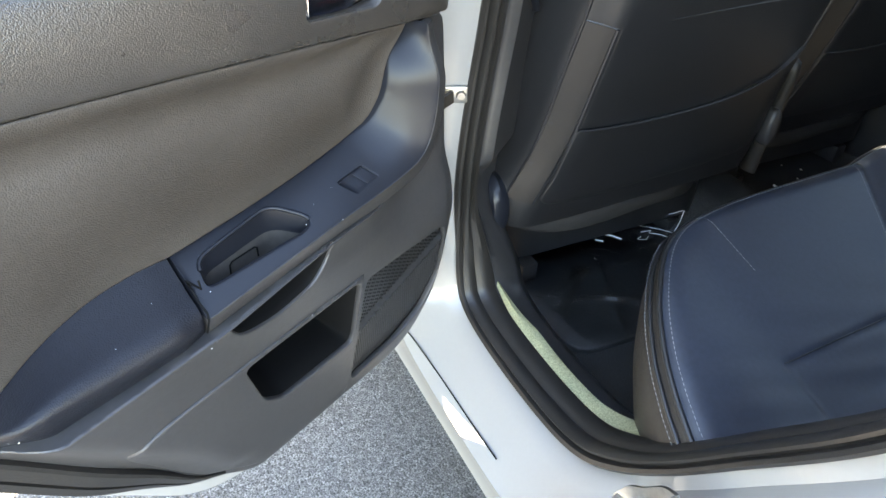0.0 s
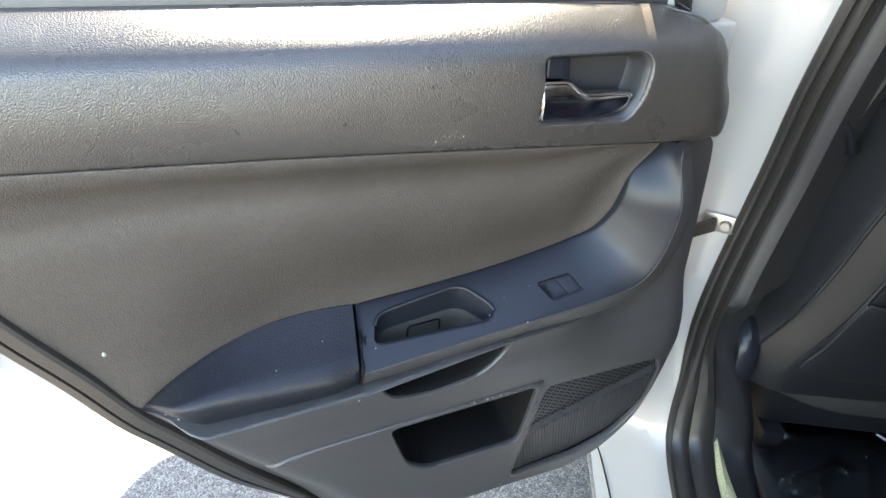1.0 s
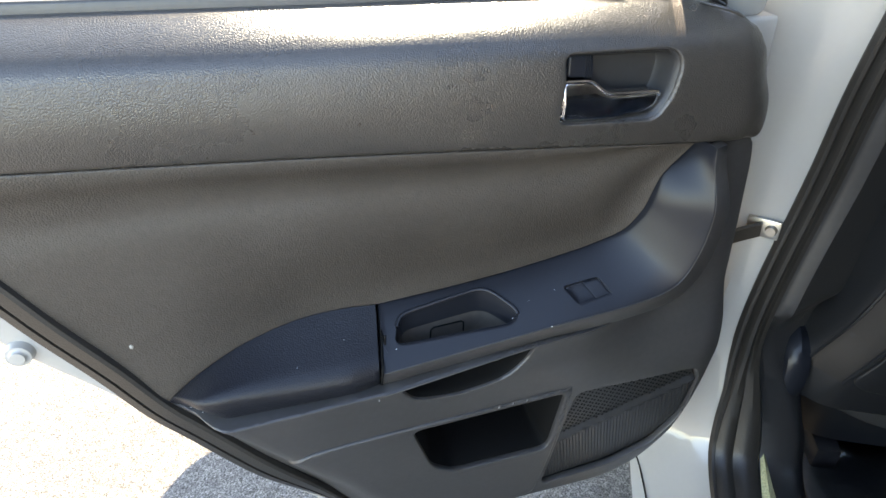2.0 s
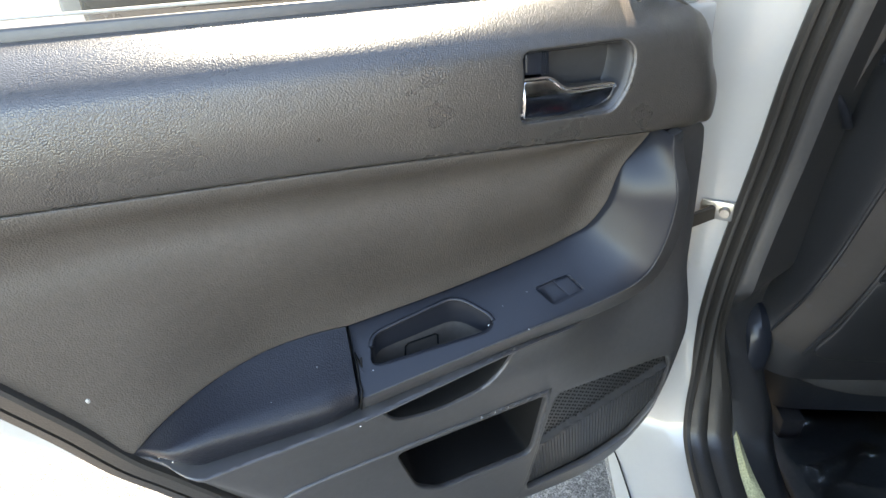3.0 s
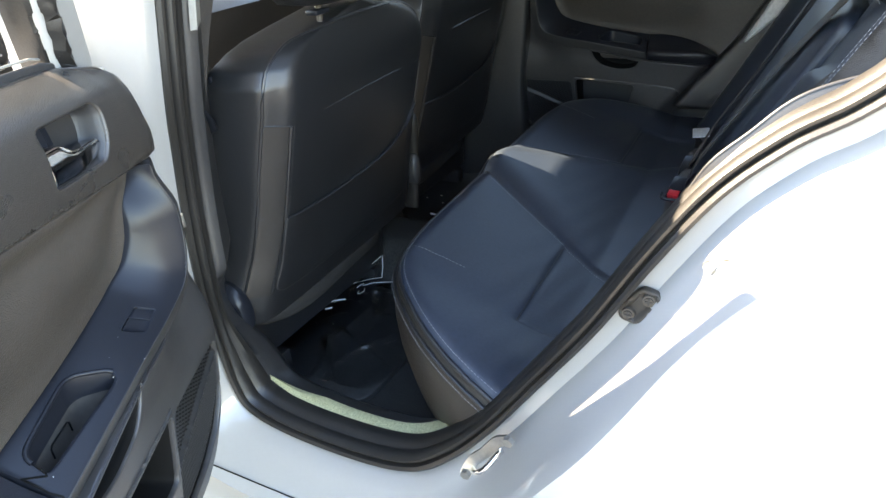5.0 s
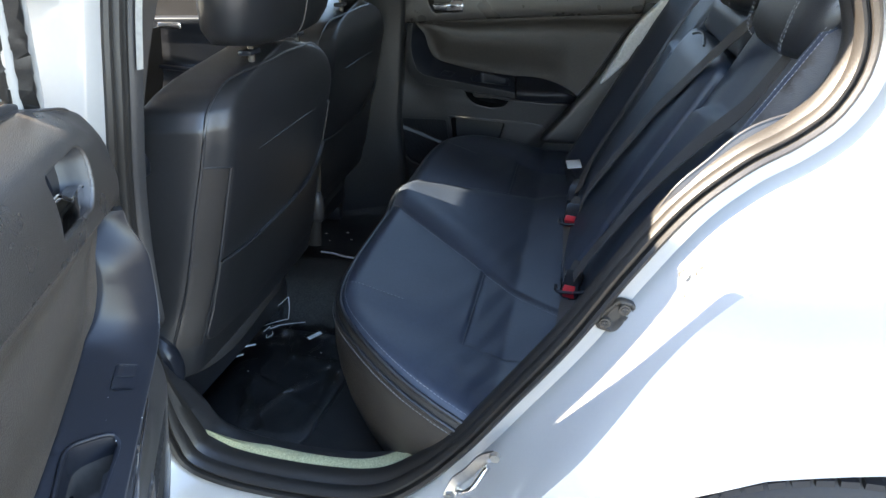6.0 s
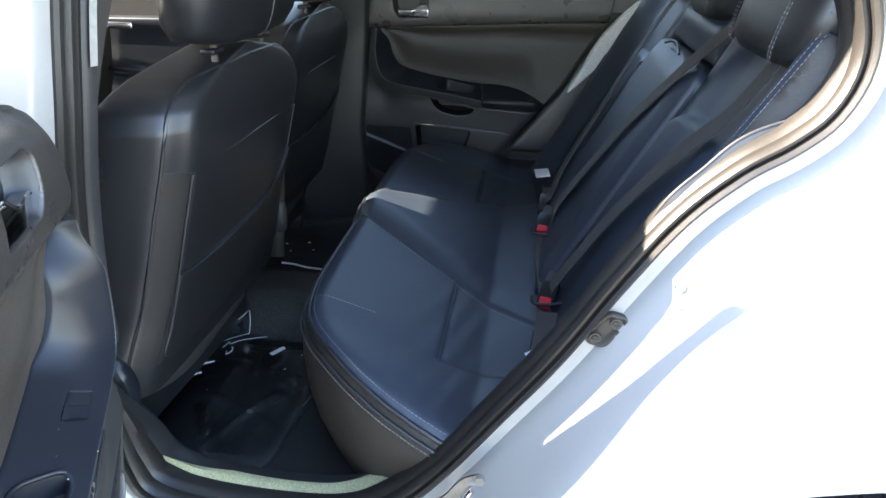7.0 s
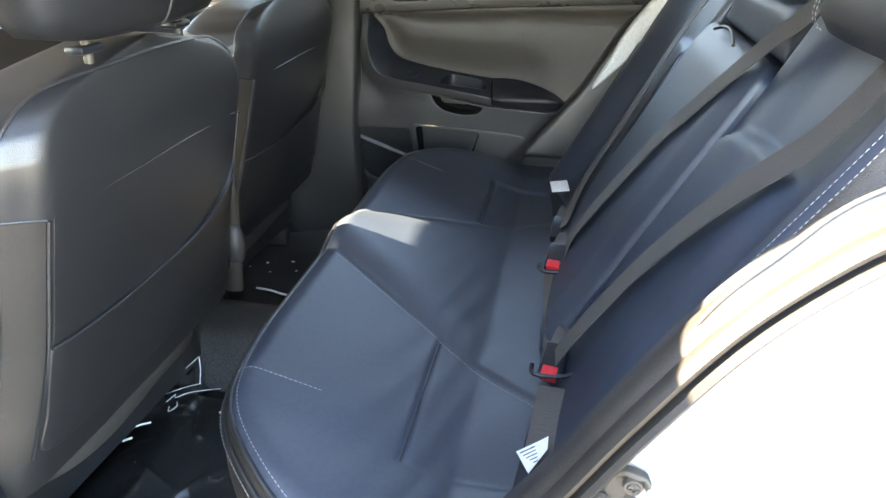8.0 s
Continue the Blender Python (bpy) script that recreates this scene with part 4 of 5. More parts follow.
    block("lumbar_lever", (0.05, 0.012, 0.016), pose(0.168, -0.272, 0.936, 0, 62, 0), SATIN, seat, bevel=0.005)
    return seat


seat_left = front_seat((0, 0.545, 0))
seat_right = copy_thing(seat_left, Matrix.Translation((-0.08, 1.235, 0)))


# ---- rear bench ----
bench = thing("rear_bench", "black leather rear bench cushion with grey stitching", "car seat")
half_rim = [(0.398, 0.88), (0.397, 0.70), (0.397, 0.55), (0.405, 0.45), (0.425, 0.37), (0.47, 0.305), (0.55, 0.237), (0.65, 0.187), (0.76, 0.160), (0.90, 0.155)]
rim_xy = [(x, 2 * CAR_MID - y) for x, y in half_rim[::-1]] + half_rim[1:]
CUSH = join(curve_pts(rim_xy, 0.012), line_pts([(0.90, 0.155), (0.90, 1.605)], 0.02, closed=False))


def mid_half(x):
    """Half width of the middle place, which widens to the rear."""
    return 0.09 + 0.61 * np.clip(x - 0.43, -0.05, 0.5)


def cush_z(p):
    x, y = p[:, 0], p[:, 1]
    a = np.abs(y - CAR_MID)
    c = mid_half(x)
    z = 0.612 - 0.33 * np.clip(x - 0.43, 0, 0.30) - 0.02 * np.clip(x - 0.73, 0, 0.3)
    z = z + 0.023 * np.sin(0.5 * math.pi * np.clip((c + 0.004 - a) / 0.095, 0, 1)) ** 0.8 * smooth((0.80 - x) / 0.25) + 0.012 * smooth((a - 0.50) / 0.12)
    z = z - 0.005 * np.exp(-((a - c) / 0.004) ** 2) * smooth((x - 0.42) / 0.03)
    z = z - rounded(dist_to(p, CUSH), 0.035, 0.018)
    z = z - (0.004 * smooth((x - 0.655) / 0.003) + 0.004 * np.exp(-((x - 0.657) / 0.003) ** 2)) * smooth((0.52 - a) / 0.01) * smooth((a - c) / 0.01)
    wr = 0.0005 * np.sin(38 * y + 11 * np.sin(14 * x)) * smooth((x - 0.5) / 0.1)
    return z + wr


def stitches(name, line, parent, mat=None, dash=0.0045, gap=0.0028, width=0.0011, every=None):
    """Small thread dashes along a line in space, joined in one mesh."""
    line = np.asarray(line, float)
    seg = np.linalg.norm(np.diff(line, axis=0), axis=1)
    run = np.concatenate([[0], np.cumsum(seg)])
    at = lambda d: np.array([np.interp(d, run, line[:, k]) for k in range(3)])
    verts, faces, d = [], [], 0.0
    while d + dash < run[-1]:
        p, q = at(d), at(d + dash)
        t = (q - p) / max(np.linalg.norm(q - p), 1e-9)
        sd = np.cross(t, (0.3, 0.2, 0.93))
        sd = sd / np.linalg.norm(sd) * width / 2
        up = np.cross(sd, t)
        up = up / np.linalg.norm(up) * width / 2
        k = len(verts)
        for e, sc in ((p - t * 0.0003, 0.5), (p + t * dash * 0.3, 1), (q - t * dash * 0.3, 1), (q + t * 0.0003, 0.5)):
            verts += [e + sd * sc, e + up * sc, e - sd * sc, e - up * sc]
        for r in range(3):
            for i in range(4):
                faces.append((k + 4 * r + i, k + 4 * r + (i + 1) % 4, k + 4 * r + 4 + (i + 1) % 4, k + 4 * r + 4 + i))
        d += dash + gap
    ob = link_mesh(name, verts, faces, mat or STITCH, parent, "light grey stitching thread", angle=80)
    return tagged(ob, kind="stuff")


panel("seat_cushion", CUSH, cush_z, 0.007, LEATHER_SMOOTH, bench, lambda a, b, h: (a, b, h), edge=0, skirt=0, angle=60)
rim_z = cush_z(CUSH)
ct = np.roll(CUSH, -1, 0) - np.roll(CUSH, 1, 0)
ct /= np.linalg.norm(ct, axis=1)[:, None]
cn = np.stack([-ct[:, 1], ct[:, 0]], 1)
if np.sum(CUSH[:, 0] * np.roll(CUSH[:, 1], -1) - np.roll(CUSH[:, 0], -1) * CUSH[:, 1]) > 0:
    cn = -cn
skin_loops = []
for out, dz in ((0, 0), (0.008, -0.012), (0.014, -0.04), (0.016, -0.08), (0.012, -0.13), (0.0, -0.19), (-0.02, -0.25), (-0.05, -0.31)):
    skin_loops.append([(x + out * n[0], y + out * n[1], max(0.24, z + dz)) for (x, y), n, z in zip(CUSH, cn, rim_z)])
# same leather as the top, its lit brown put into the colour
loft("cushion_side", skin_loops, LEATHER_LIT, bench, angle=70)
fr = np.where((CUSH[:, 0] < 0.88))[0]
pipe = [(CUSH[i][0] + 0.001 * cn[i][0], CUSH[i][1] + 0.001 * cn[i][1], rim_z[i] + 0.001) for i in fr]
sweep("piping", pipe, disc(0.0042, 8), LEATHER, bench)
pipe2 = [(CUSH[i][0] + 0.011 * cn[i][0], CUSH[i][1] + 0.011 * cn[i][1], rim_z[i] - 0.014) for i in fr]
sweep("lower_piping", pipe2, disc(0.0034, 8), LEATHER, bench)
for o, dz in ((-0.009, 0.0022), (0.0165, -0.021)):
    stitches("stitching", [(CUSH[i][0] + o * cn[i][0], CUSH[i][1] + o * cn[i][1], float(cush_z(np.array([CUSH[i] + min(o, 0) * cn[i]]))[0]) + (dz if o > 0 else 0.0008)) for i in fr], bench)
for side in (-1, 1):
    xs = np.linspace(0.41, 0.86, 60)
    sm = np.stack([xs, CAR_MID + side * mid_half(xs)], 1)
    sweep("seam", np.column_stack([sm, cush_z(sm) - 0.0005]), disc(0.0016, 6), LEATHER, bench)
    beside = sm + np.array((0.0, side * 0.011))
    stitches("seam_stitching", np.column_stack([beside, cush_z(beside) + 0.0005]), bench, width=0.0007, dash=0.0036)
    ys = np.linspace(float(mid_half(np.array([0.655]))[0]) + 0.012, 0.515, 40)
    cross_seam = np.column_stack([np.full(40, 0.655), CAR_MID + side * ys])
    sweep("cross_seam", np.column_stack([cross_seam, cush_z(cross_seam) - 0.0008]), disc(0.0012, 6), LEATHER, bench)
    sm2 = np.array([(x, CAR_MID + side * (0.455 - 0.05 * (x - 0.41))) for x in np.linspace(0.408, 0.53, 14)])
    stitches("seam_stitching", np.column_stack([sm2, cush_z(sm2) + 0.0006]), bench, width=0.0008)

BACK_K = 0.525


def back_x(z):
    return 0.845 + BACK_K * (z - 0.52)


back = thing("rear_seat_back", "black leather rear seat back with stitched seams", "car seat")
on_lean = lambda a, b, h: (back_x(b) - h * 0.88, a, b + h * 0.46)
B_SEAM = [[(0.30, 0.50), (0.29, 0.70), (0.272, 0.87), (0.257, 0.977), (0.252, 1.02), (0.248, 1.06), (0.245, 1.10)], [(0.67, 0.50), (0.665, 0.70), (0.658, 0.90), (0.665, 1.0), (0.68, 1.10)]]


s1 = curve_pts(B_SEAM[0], 0.015)
s2 = curve_pts(B_SEAM[1], 0.015)
mir = lambda c: np.stack([2 * CAR_MID - c[:, 0], c[:, 1]], 1)
outer = curve_pts([(0.19, 0.50), (0.19, 0.70), (0.19, 0.87), (0.197, 0.977), (0.205, 1.02), (0.212, 1.06), (0.218, 1.10)], 0.015)


def puff(edge_a, edge_b, amount):
    def h(p):
        t = between(p, edge_a, edge_b)
        k = np.clip(4 * t * (1 - t), 0, 1)
        return amount * k ** 0.45
    return h


def wing(a, b, name, amount):
    def h(p):
        t = between(p, a, b)
        return 0.050 - 0.085 * (1 - t) ** 1.6 - 0.006 * np.exp(-((1 - t) / 0.05) ** 2)
    panel(name, join(a, b[::-1]), h, 0.010, LEATHER_LIT, back, on_lean, edge=0.004, skirt=0.10, angle=60)


def seat_face(a, b):
    def base(p):
        t = between(p, a, b)
        return 0.050 - 0.056 * smooth(t / 0.36) + 0.010 * smooth((t - 0.70) / 0.2) - 0.006 * np.exp(-(t / 0.03) ** 2)

    def h(p):
        hollow = curve_pts([(0.67, 0.89), (0.62, 0.927), (0.56, 0.938), (0.505, 0.942), (0.45, 0.939), (0.40, 0.925), (0.30, 0.87)], 0.01)
        m = np.where(p[:, 0] > CAR_MID, 2 * CAR_MID - p[:, 0], p[:, 0])
        line = np.interp(m, hollow[::-1, 0], hollow[::-1, 1])
        return base(p) + 0.014 * smooth((line - p[:, 1]) / 0.010) * smooth((p[:, 1] - 0.55) / 0.2) * smooth((m - 0.40) / 0.05) * smooth((0.66 - m) / 0.02)
    panel("back_cushion", join(a, b[::-1]), h, 0.010, LEATHER_SMOOTH, back, on_lean, edge=0.004, skirt=0.10, angle=60)


wing(outer, s1, "side_bolster", 0.045)
seat_face(s1, s2)
# middle with the folding armrest
c_low = line_pts([(0.667, 0.50), (1.093, 0.50), (1.100, 0.985), (1.06, 1.0), (0.70, 1.0), (0.660, 0.985)], 0.012, radius=0.02)
panel("armrest_flap", c_low, lambda p: 0.020 + 0.012 * smooth(dist_to(p, c_low) / 0.05), 0.012, LEATHER_SMOOTH, back, on_lean, edge=0.010, skirt=0.10, angle=60)
c_top = line_pts([(0.668, 1.005), (1.092, 1.005), (1.080, 1.10), (0.68, 1.10)], 0.012, radius=0.015)
panel("back_top", c_top, lambda p: 0.002 + 0.020 * smooth(dist_to(p, c_top) / 0.05), 0.012, LEATHER_SMOOTH, back, on_lean, edge=0.008, skirt=0.10, angle=60)
wing(mir(outer), mir(s1), "side_bolster", 0.045)
seat_face(mir(s1), mir(s2))
sweep("pull_loop", [on_lean(y, 0.990 + 0.012 * math.sin(math.pi * (y - 0.80) / 0.16), 0.035) for y in np.linspace(0.80, 0.96, 14)], disc(0.003, 8), LEATHER, back)
for o in (-0.008, 0.008):
    stitches("stitching", [on_lean(q[0] + o, q[1], 0.0493) for q in s1], back, dash=0.0034, gap=0.0026, width=0.0008)
    stitches("stitching", [on_lean(2 * CAR_MID - q[0] + o, q[1], 0.0493) for q in s1], back, dash=0.0034, gap=0.0026, width=0.0008)


def head_rest(at, half):
    hr = thing("rear_headrest", "black leather rear headrest with grey stitching", "headrest", "rear headrests", m=Matrix.Translation(at))
    hl = []
    for z, w, d in ((0.0, 0.3, 0.4), (0.004, 0.75, 0.75), (0.02, 0.95, 0.95), (0.07, 1, 1), (0.12, 0.97, 0.9), (0.15, 0.85, 0.7), (0.163, 0.5, 0.35)):
        hl.append([(0.25 * z + 0.05 * d * np.sign(math.sin(t)) * abs(math.sin(t)) ** 0.65, half * w * np.sign(math.cos(t)) * abs(math.cos(t)) ** 0.6, z) for t in np.linspace(0, 2 * math.pi, 40, endpoint=False)])
    loft("cushion", hl, LEATHER, hr, angle=70, caps=True)
    for k in (-0.62, 0.62):
        ring = [(0.25 * z + 0.0512 * d * side, half * k * w + 0.004 * j, z) for side in (-1,) for j in (0,) for z, w, d in ((0.004, 0.9, 0.75), (0.02, 1, 0.95), (0.07, 1, 1), (0.12, 1, 0.9), (0.15, 0.95, 0.7))]
        stitches("stitching", curve_pts(ring, 0.006), hr, dash=0.0034, gap=0.0026, width=0.0008)
        stitches("stitching", [(x, y + 0.010, z) for x, y, z in curve_pts(ring, 0.006)], hr, dash=0.0034, gap=0.0026, width=0.0008)
    for y in (-0.05, 0.05):
        sweep("headrest_post", [(0.0, y, -0.03), (0.0, y, 0.02)], disc(0.006, 10), CHROME, hr)
    return hr


head_rest((1.12, 0.425, 1.066), 0.165)
head_rest((1.13, 0.845, 1.075), 0.14)
head_rest((1.135, 1.30, 1.085), 0.15)


# ---- belts ----
def belt(name, pts, label, width=0.046, up=(-0.88, 0, 0.47)):
    t = thing(name, label, "seat belt", "rear seat belts")
    sweep("webbing", curve_pts(pts, 0.02), [(-width / 2, -0.0007), (width / 2, -0.0007), (width / 2, 0.0007), (-width / 2, 0.0007)], WEB, t, up=up)
    return t


def on_back(y, z, lift=0.02):
    return (back_x(z) - lift * 0.88, y, z + lift * 0.46)


belt("seat_belt", [on_back(0.600, 1.105, 0.036), on_back(0.612, 1.066, 0.034), on_back(0.667, 1.020, 0.034), on_back(0.715, 0.965, 0.036), on_back(0.760, 0.900, 0.040), on_back(0.800, 0.845, 0.042), on_back(0.845, 0.735, 0.044), on_back(0.877, 0.636, 0.044), on_back(0.885, 0.590, 0.034)], "brownish grey seat belt webbing across the seat back", 0.046)
belt("seat_belt", [on_back(0.285, 1.128, 0.050), on_back(0.300, 1.106, 0.046), on_back(0.345, 1.085, 0.036), on_back(0.372, 1.050, 0.026), on_back(0.392, 1.015, 0.020), on_back(0.412, 0.970, 0.018), on_back(0.440, 0.930, 0.022), on_back(0.465, 0.890, 0.026), on_back(0.510, 0.820, 0.026), on_back(0.550, 0.730, 0.026), on_back(0.553, 0.620, 0.034), on_back(0.550, 0.580, 0.034)], "brownish grey seat belt webbing over the near seat back", 0.046)
belt("seat_belt", [on_back(1.120, 1.105, 0.036), on_back(1.150, 1.060, 0.034), on_back(1.185, 0.985, 0.032), on_back(1.180, 0.900, 0.032), on_back(1.140, 0.770, 0.034), on_back(1.070, 0.650, 0.044), on_back(1.000, 0.585, 0.040)], "dark grey seat belt webbing on the far seat back", 0.044)


# ---- wheel ----
wheel_at = np.array((1.21, 0.140, 0.322))
prof = [(-0.10, 0.20), (-0.105, 0.27), (-0.09, 0.305), (-0.07, 0.315), (0.07, 0.315), (0.09, 0.305), (0.105, 0.27), (0.10, 0.20)]
tyre = loft("tyre", [[tuple(wheel_at + (r * math.cos(t), w, r * math.sin(t))) for w, r in prof] for t in np.linspace(0, 2 * math.pi, 72, endpoint=False)], TYRE, body, "black tyre under the white wheel arch", ring=True)
for k in range(72):
    t = 2 * math.pi * k / 72
    for w, tilt in ((-0.085, 0.0), (-0.045, 8.0), (-0.005, -8.0)):
        block("tread_block", (0.020, 0.034, 0.010), Matrix.Translation(wheel_at) @ pose(0, 0, 0, 0, -math.degrees(t) - 90, 0) @ pose(0, w, -0.317 + 0.012 * (w < -0.06), 0, 0, tilt), TYRE, tyre, bevel=0)

# ---- window and frame of the open door ----
D = lambda u, z, w: (u, w, z)
belt_z = lambda u: float(np.interp(u, [q[0] for q in TOP_LINE], [q[1] for q in TOP_LINE]))
us = np.linspace(0.118, 0.90, 34)
loft("belt_seal", [[(u, w, belt_z(u) + dz) for u in us] for w, dz in ((0.220, -0.014), (0.2195, -0.009), (0.216, -0.006), (0.212, -0.004), (0.2085, -0.004), (0.2075, -0.008), (0.207, -0.014))], FLOCKED, rear_door, "black belt seal under the glass", closed=False)
loft("belt_strip", [[(u, w, belt_z(u) + dz) for u in us] for w, dz in ((0.2058, -0.014), (0.2056, -0.004), (0.2058, 0.007), (0.2050, 0.0088), (0.2030, 0.0095), (0.1995, 0.0080), (0.1965, 0.0040), (0.195, -0.006))], LOWER, rear_door, "upright rubber lip against the glass", closed=False)
sweep("glass_wiper", [(u, 0.1935, belt_z(u) + 0.0138) for u in us], disc(0.0015, 6), GREYTRIM, rear_door, "pale wiper edge along the glass")
glass_out = line_pts([(0.137, 1.06), (0.90, 1.09), (0.86, 1.22), (0.70, 1.37), (0.40, 1.415), (0.217, 1.37)], 0.04, radius=0.03)
panel("window_glass", glass_out, lambda p: 0.148 + lean(p[:, 1]) * 0.9, 0.08, PRIVACY, rear_door, D, edge=0, skirt=0)
frame_line = line_pts([(0.037, 1.03), (0.132, 1.41), (0.40, 1.46), (0.73, 1.415), (0.915, 1.24), (0.945, 1.05), (0.90, 1.05), (0.86, 1.22), (0.70, 1.37), (0.40, 1.415), (0.20, 1.37), (0.112, 1.03)], 0.02, radius=0.02)
panel("window_frame", frame_line, lambda p: 0.188 + lean(p[:, 1]) * 0.9, 0.012, WHITE, rear_door, D, edge=0.006, skirt=0.05)
panel("front_channel", line_pts([(0.096, 1.045), (0.120, 1.05), (0.208, 1.375), (0.178, 1.385)], 0.02, radius=0.006), lambda p: 0.201 + lean(p[:, 1]) * 0.9 - 0.022 * smooth((p[:, 0] - 0.106 - 0.25 * (p[:, 1] - 1.05)) / 0.01), 0.008, RUBBER, rear_door, D, edge=0.003, skirt=0.03)
g2 = np.asarray(glass_out)
g2 = np.roll(g2, -int(np.argmax(g2[:, 0])), 0)
g2 = g2[(g2[:, 1] > 1.10) & ((g2[:, 0] > 0.24) | (g2[:, 1] > 1.36))]
sweep("glass_channel", [(u, 0.186 + float(lean(z)) * 0.9, z) for u, z in g2], [(-0.016, -0.006), (0.016, -0.006), (0.018, 0.0), (0.012, 0.006), (-0.012, 0.006), (-0.018, 0.0)], RUBBER, rear_door, "black rubber channel round the door glass", up=(0, 1, 0))

# stopper on the shell, small marks and fixing clip
bm = bmesh.new()
bmesh.ops.create_cone(bm, cap_ends=True, segments=24, radius1=0.014, radius2=0.011, depth=0.012)
bmesh.ops.bevel(bm, geom=[e for e in bm.edges if all(v.co.z > 0 for v in e.verts)], offset=0.004, segments=3, affect="EDGES")
bm.transform(pose(0.818, 0.222, 0.752, -90, 0, 0))
part("rubber_stopper", bm, WHITE, rear_door, "white painted plug in the door shell")
for u, z, w, r in ((0.698, 0.782, 0.273, 0.0024),):
    bm = bmesh.new()
    bmesh.ops.create_uvsphere(bm, u_segments=12, v_segments=8, radius=r)
    bmesh.ops.scale(bm, vec=(0.8, 0.5, 1.1), verts=bm.verts)
    bm.transform(pose(u, w, z))
    part("trim_clip", bm, GREYTRIM, rear_door, "small pale trim clip")
# door check: bracket bolted to the pillar and the arm that runs into the door
jamb_turn = -24.8
check = block("check_bracket", (0.004, 0.040, 0.026), pose(0.168, 0.1155, 0.765, 0, 0, jamb_turn), STEEL, body, "zinc-plated door check bracket", bevel=0.0015)
for along, radius in ((0.010, 0.0075), (-0.008, 0.005)):
    bm = bmesh.new()
    bmesh.ops.create_cone(bm, cap_ends=True, segments=12, radius1=radius, radius2=radius * 0.8, depth=0.006)
    bm.transform(pose(0.168, 0.1155, 0.765, 0, 0, jamb_turn) @ pose(0.005, along, 0.0, 0, 90, 0))
    part("bolt", bm, STEEL, check)
sweep("check_arm", [(0.172, 0.110, 0.764), (0.180, 0.092, 0.762), (0.196, 0.058, 0.758)], [(-0.003, -0.009), (0.003, -0.009), (0.003, 0.009), (-0.003, 0.009)], DARK_STEEL, check, "greasy dark steel check arm")

# shut line along the outer sill
sweep("shut_line", curve_pts([(0.172, 0.020, 0.333), (0.194, 0.0295, 0.3215), (0.281, 0.0427, 0.2985), (0.387, 0.0467, 0.2915), (0.475, 0.0467, 0.2945)], 0.01), disc(0.0013, 6), SHADE_AND_GAP, body)

# ---- fittings of the body ----
DULL_STEEL = node_mat("dull_brown_steel", (0.075, 0.064, 0.052), 0.5, metal=0.2, vary=0.2)
striker = thing("striker_plate", "dark metal striker plate screwed to the white jamb", "latch")
sp = line_pts([(0.874, 0.742), (0.898, 0.742), (0.924, 0.775), (0.921, 0.789), (0.899, 0.790), (0.873, 0.757)], 0.003, radius=0.008)
jamb_y = lambda p: 0.147 - 0.38 * ((p[:, 0] - 0.898) * 0.87 - (p[:, 1] - 0.766) * 0.49)
panel("plate", sp, lambda p: -jamb_y(p) + 0.008 - 0.006 * smooth((dist_to(p, sp) - 0.004) / 0.004), 0.003, DARK_STEEL, striker, lambda a, b, h: (a, -h, b), edge=0.002, skirt=0.006)
for x, z in ((0.886, 0.752), (0.909, 0.777)):
    bm = bmesh.new()
    bmesh.ops.create_cone(bm, cap_ends=True, segments=20, radius1=0.0085, radius2=0.007, depth=0.006)
    bmesh.ops.bevel(bm, geom=[e for e in bm.edges if all(v.co.z > 0 for v in e.verts)], offset=0.002, segments=2, affect="EDGES")
    y = float(jamb_y(np.array([(x, z)]))[0])
    bm.transform(pose(x, y - 0.007, z, 90, 0, 0))
    s = part("screw", bm, DULL_STEEL, striker, "cross-head steel screw")
    for r in (0, 90):
        block("screw_slot", (0.009, 0.0022, 0.001), pose(x, y - 0.0104, z, 90, r, 0), TRIM, s, bevel=0)

# ---- trims of the far side ----
lining = thing("far_side_trim", "black plastic pillar and sill trim of the far side", "trim", kind="structure")
panel("side_lining", line_pts([(-0.9, 0.24), (1.35, 0.24), (1.35, 1.00), (-0.9, 0.98)], 0.05), lambda p: -1.625 + 0 * p[:, 0], 0.2, TRIM, lining, lambda a, b, h: (a, -h, b), edge=0, skirt=0)
panel("pillar_trim", line_pts([(-0.03, 0.25), (0.235, 0.25), (0.225, 0.60), (0.255, 1.0), (0.28, 1.40), (0.12, 1.40), (0.05, 1.0), (-0.02, 0.6)], 0.03), lambda p: -1.530 - 0.14 * (p[:, 0] - 0.10) + lean(p[:, 1]) * 0.9, 0.04, TRIM, lining, lambda a, b, h: (a, -h, b), edge=0.015, skirt=0.06)

# ---- front of the car ----
front_door = thing("front_door", "open white front door seen past the rear door", "car door", m=pose(-0.93, 0.0, 0, 0, 0, -67))
fd_out = line_pts([(0.03, 0.36), (1.05, 0.36), (1.12, 0.55), (1.12, 1.03), (0.03, 0.98)], 0.05, radius=0.08)
panel("door_shell", fd_out, lambda p: 0.20 + 0 * p[:, 0], 0.1, WHITE, front_door, D, edge=0.01, skirt=0.10)
panel("door_trim", line_pts([(0.05, 0.40), (1.03, 0.40), (1.08, 0.56), (1.08, 1.02), (0.05, 0.975)], 0.04, radius=0.06), lambda p: 0.245 + 0.02 * np.exp(-((p[:, 1] - 0.74) / 0.05) ** 2) - 0.02 * smooth((p[:, 1] - 0.97) / 0.05), 0.03, GRAINED, front_door, D, edge=0.012, skirt=0.04, label="black vinyl inner trim")
fd_hole = line_pts([(0.16, 1.00), (1.05, 1.035), (1.02, 1.37), (0.60, 1.36)], 0.05, radius=0.04)
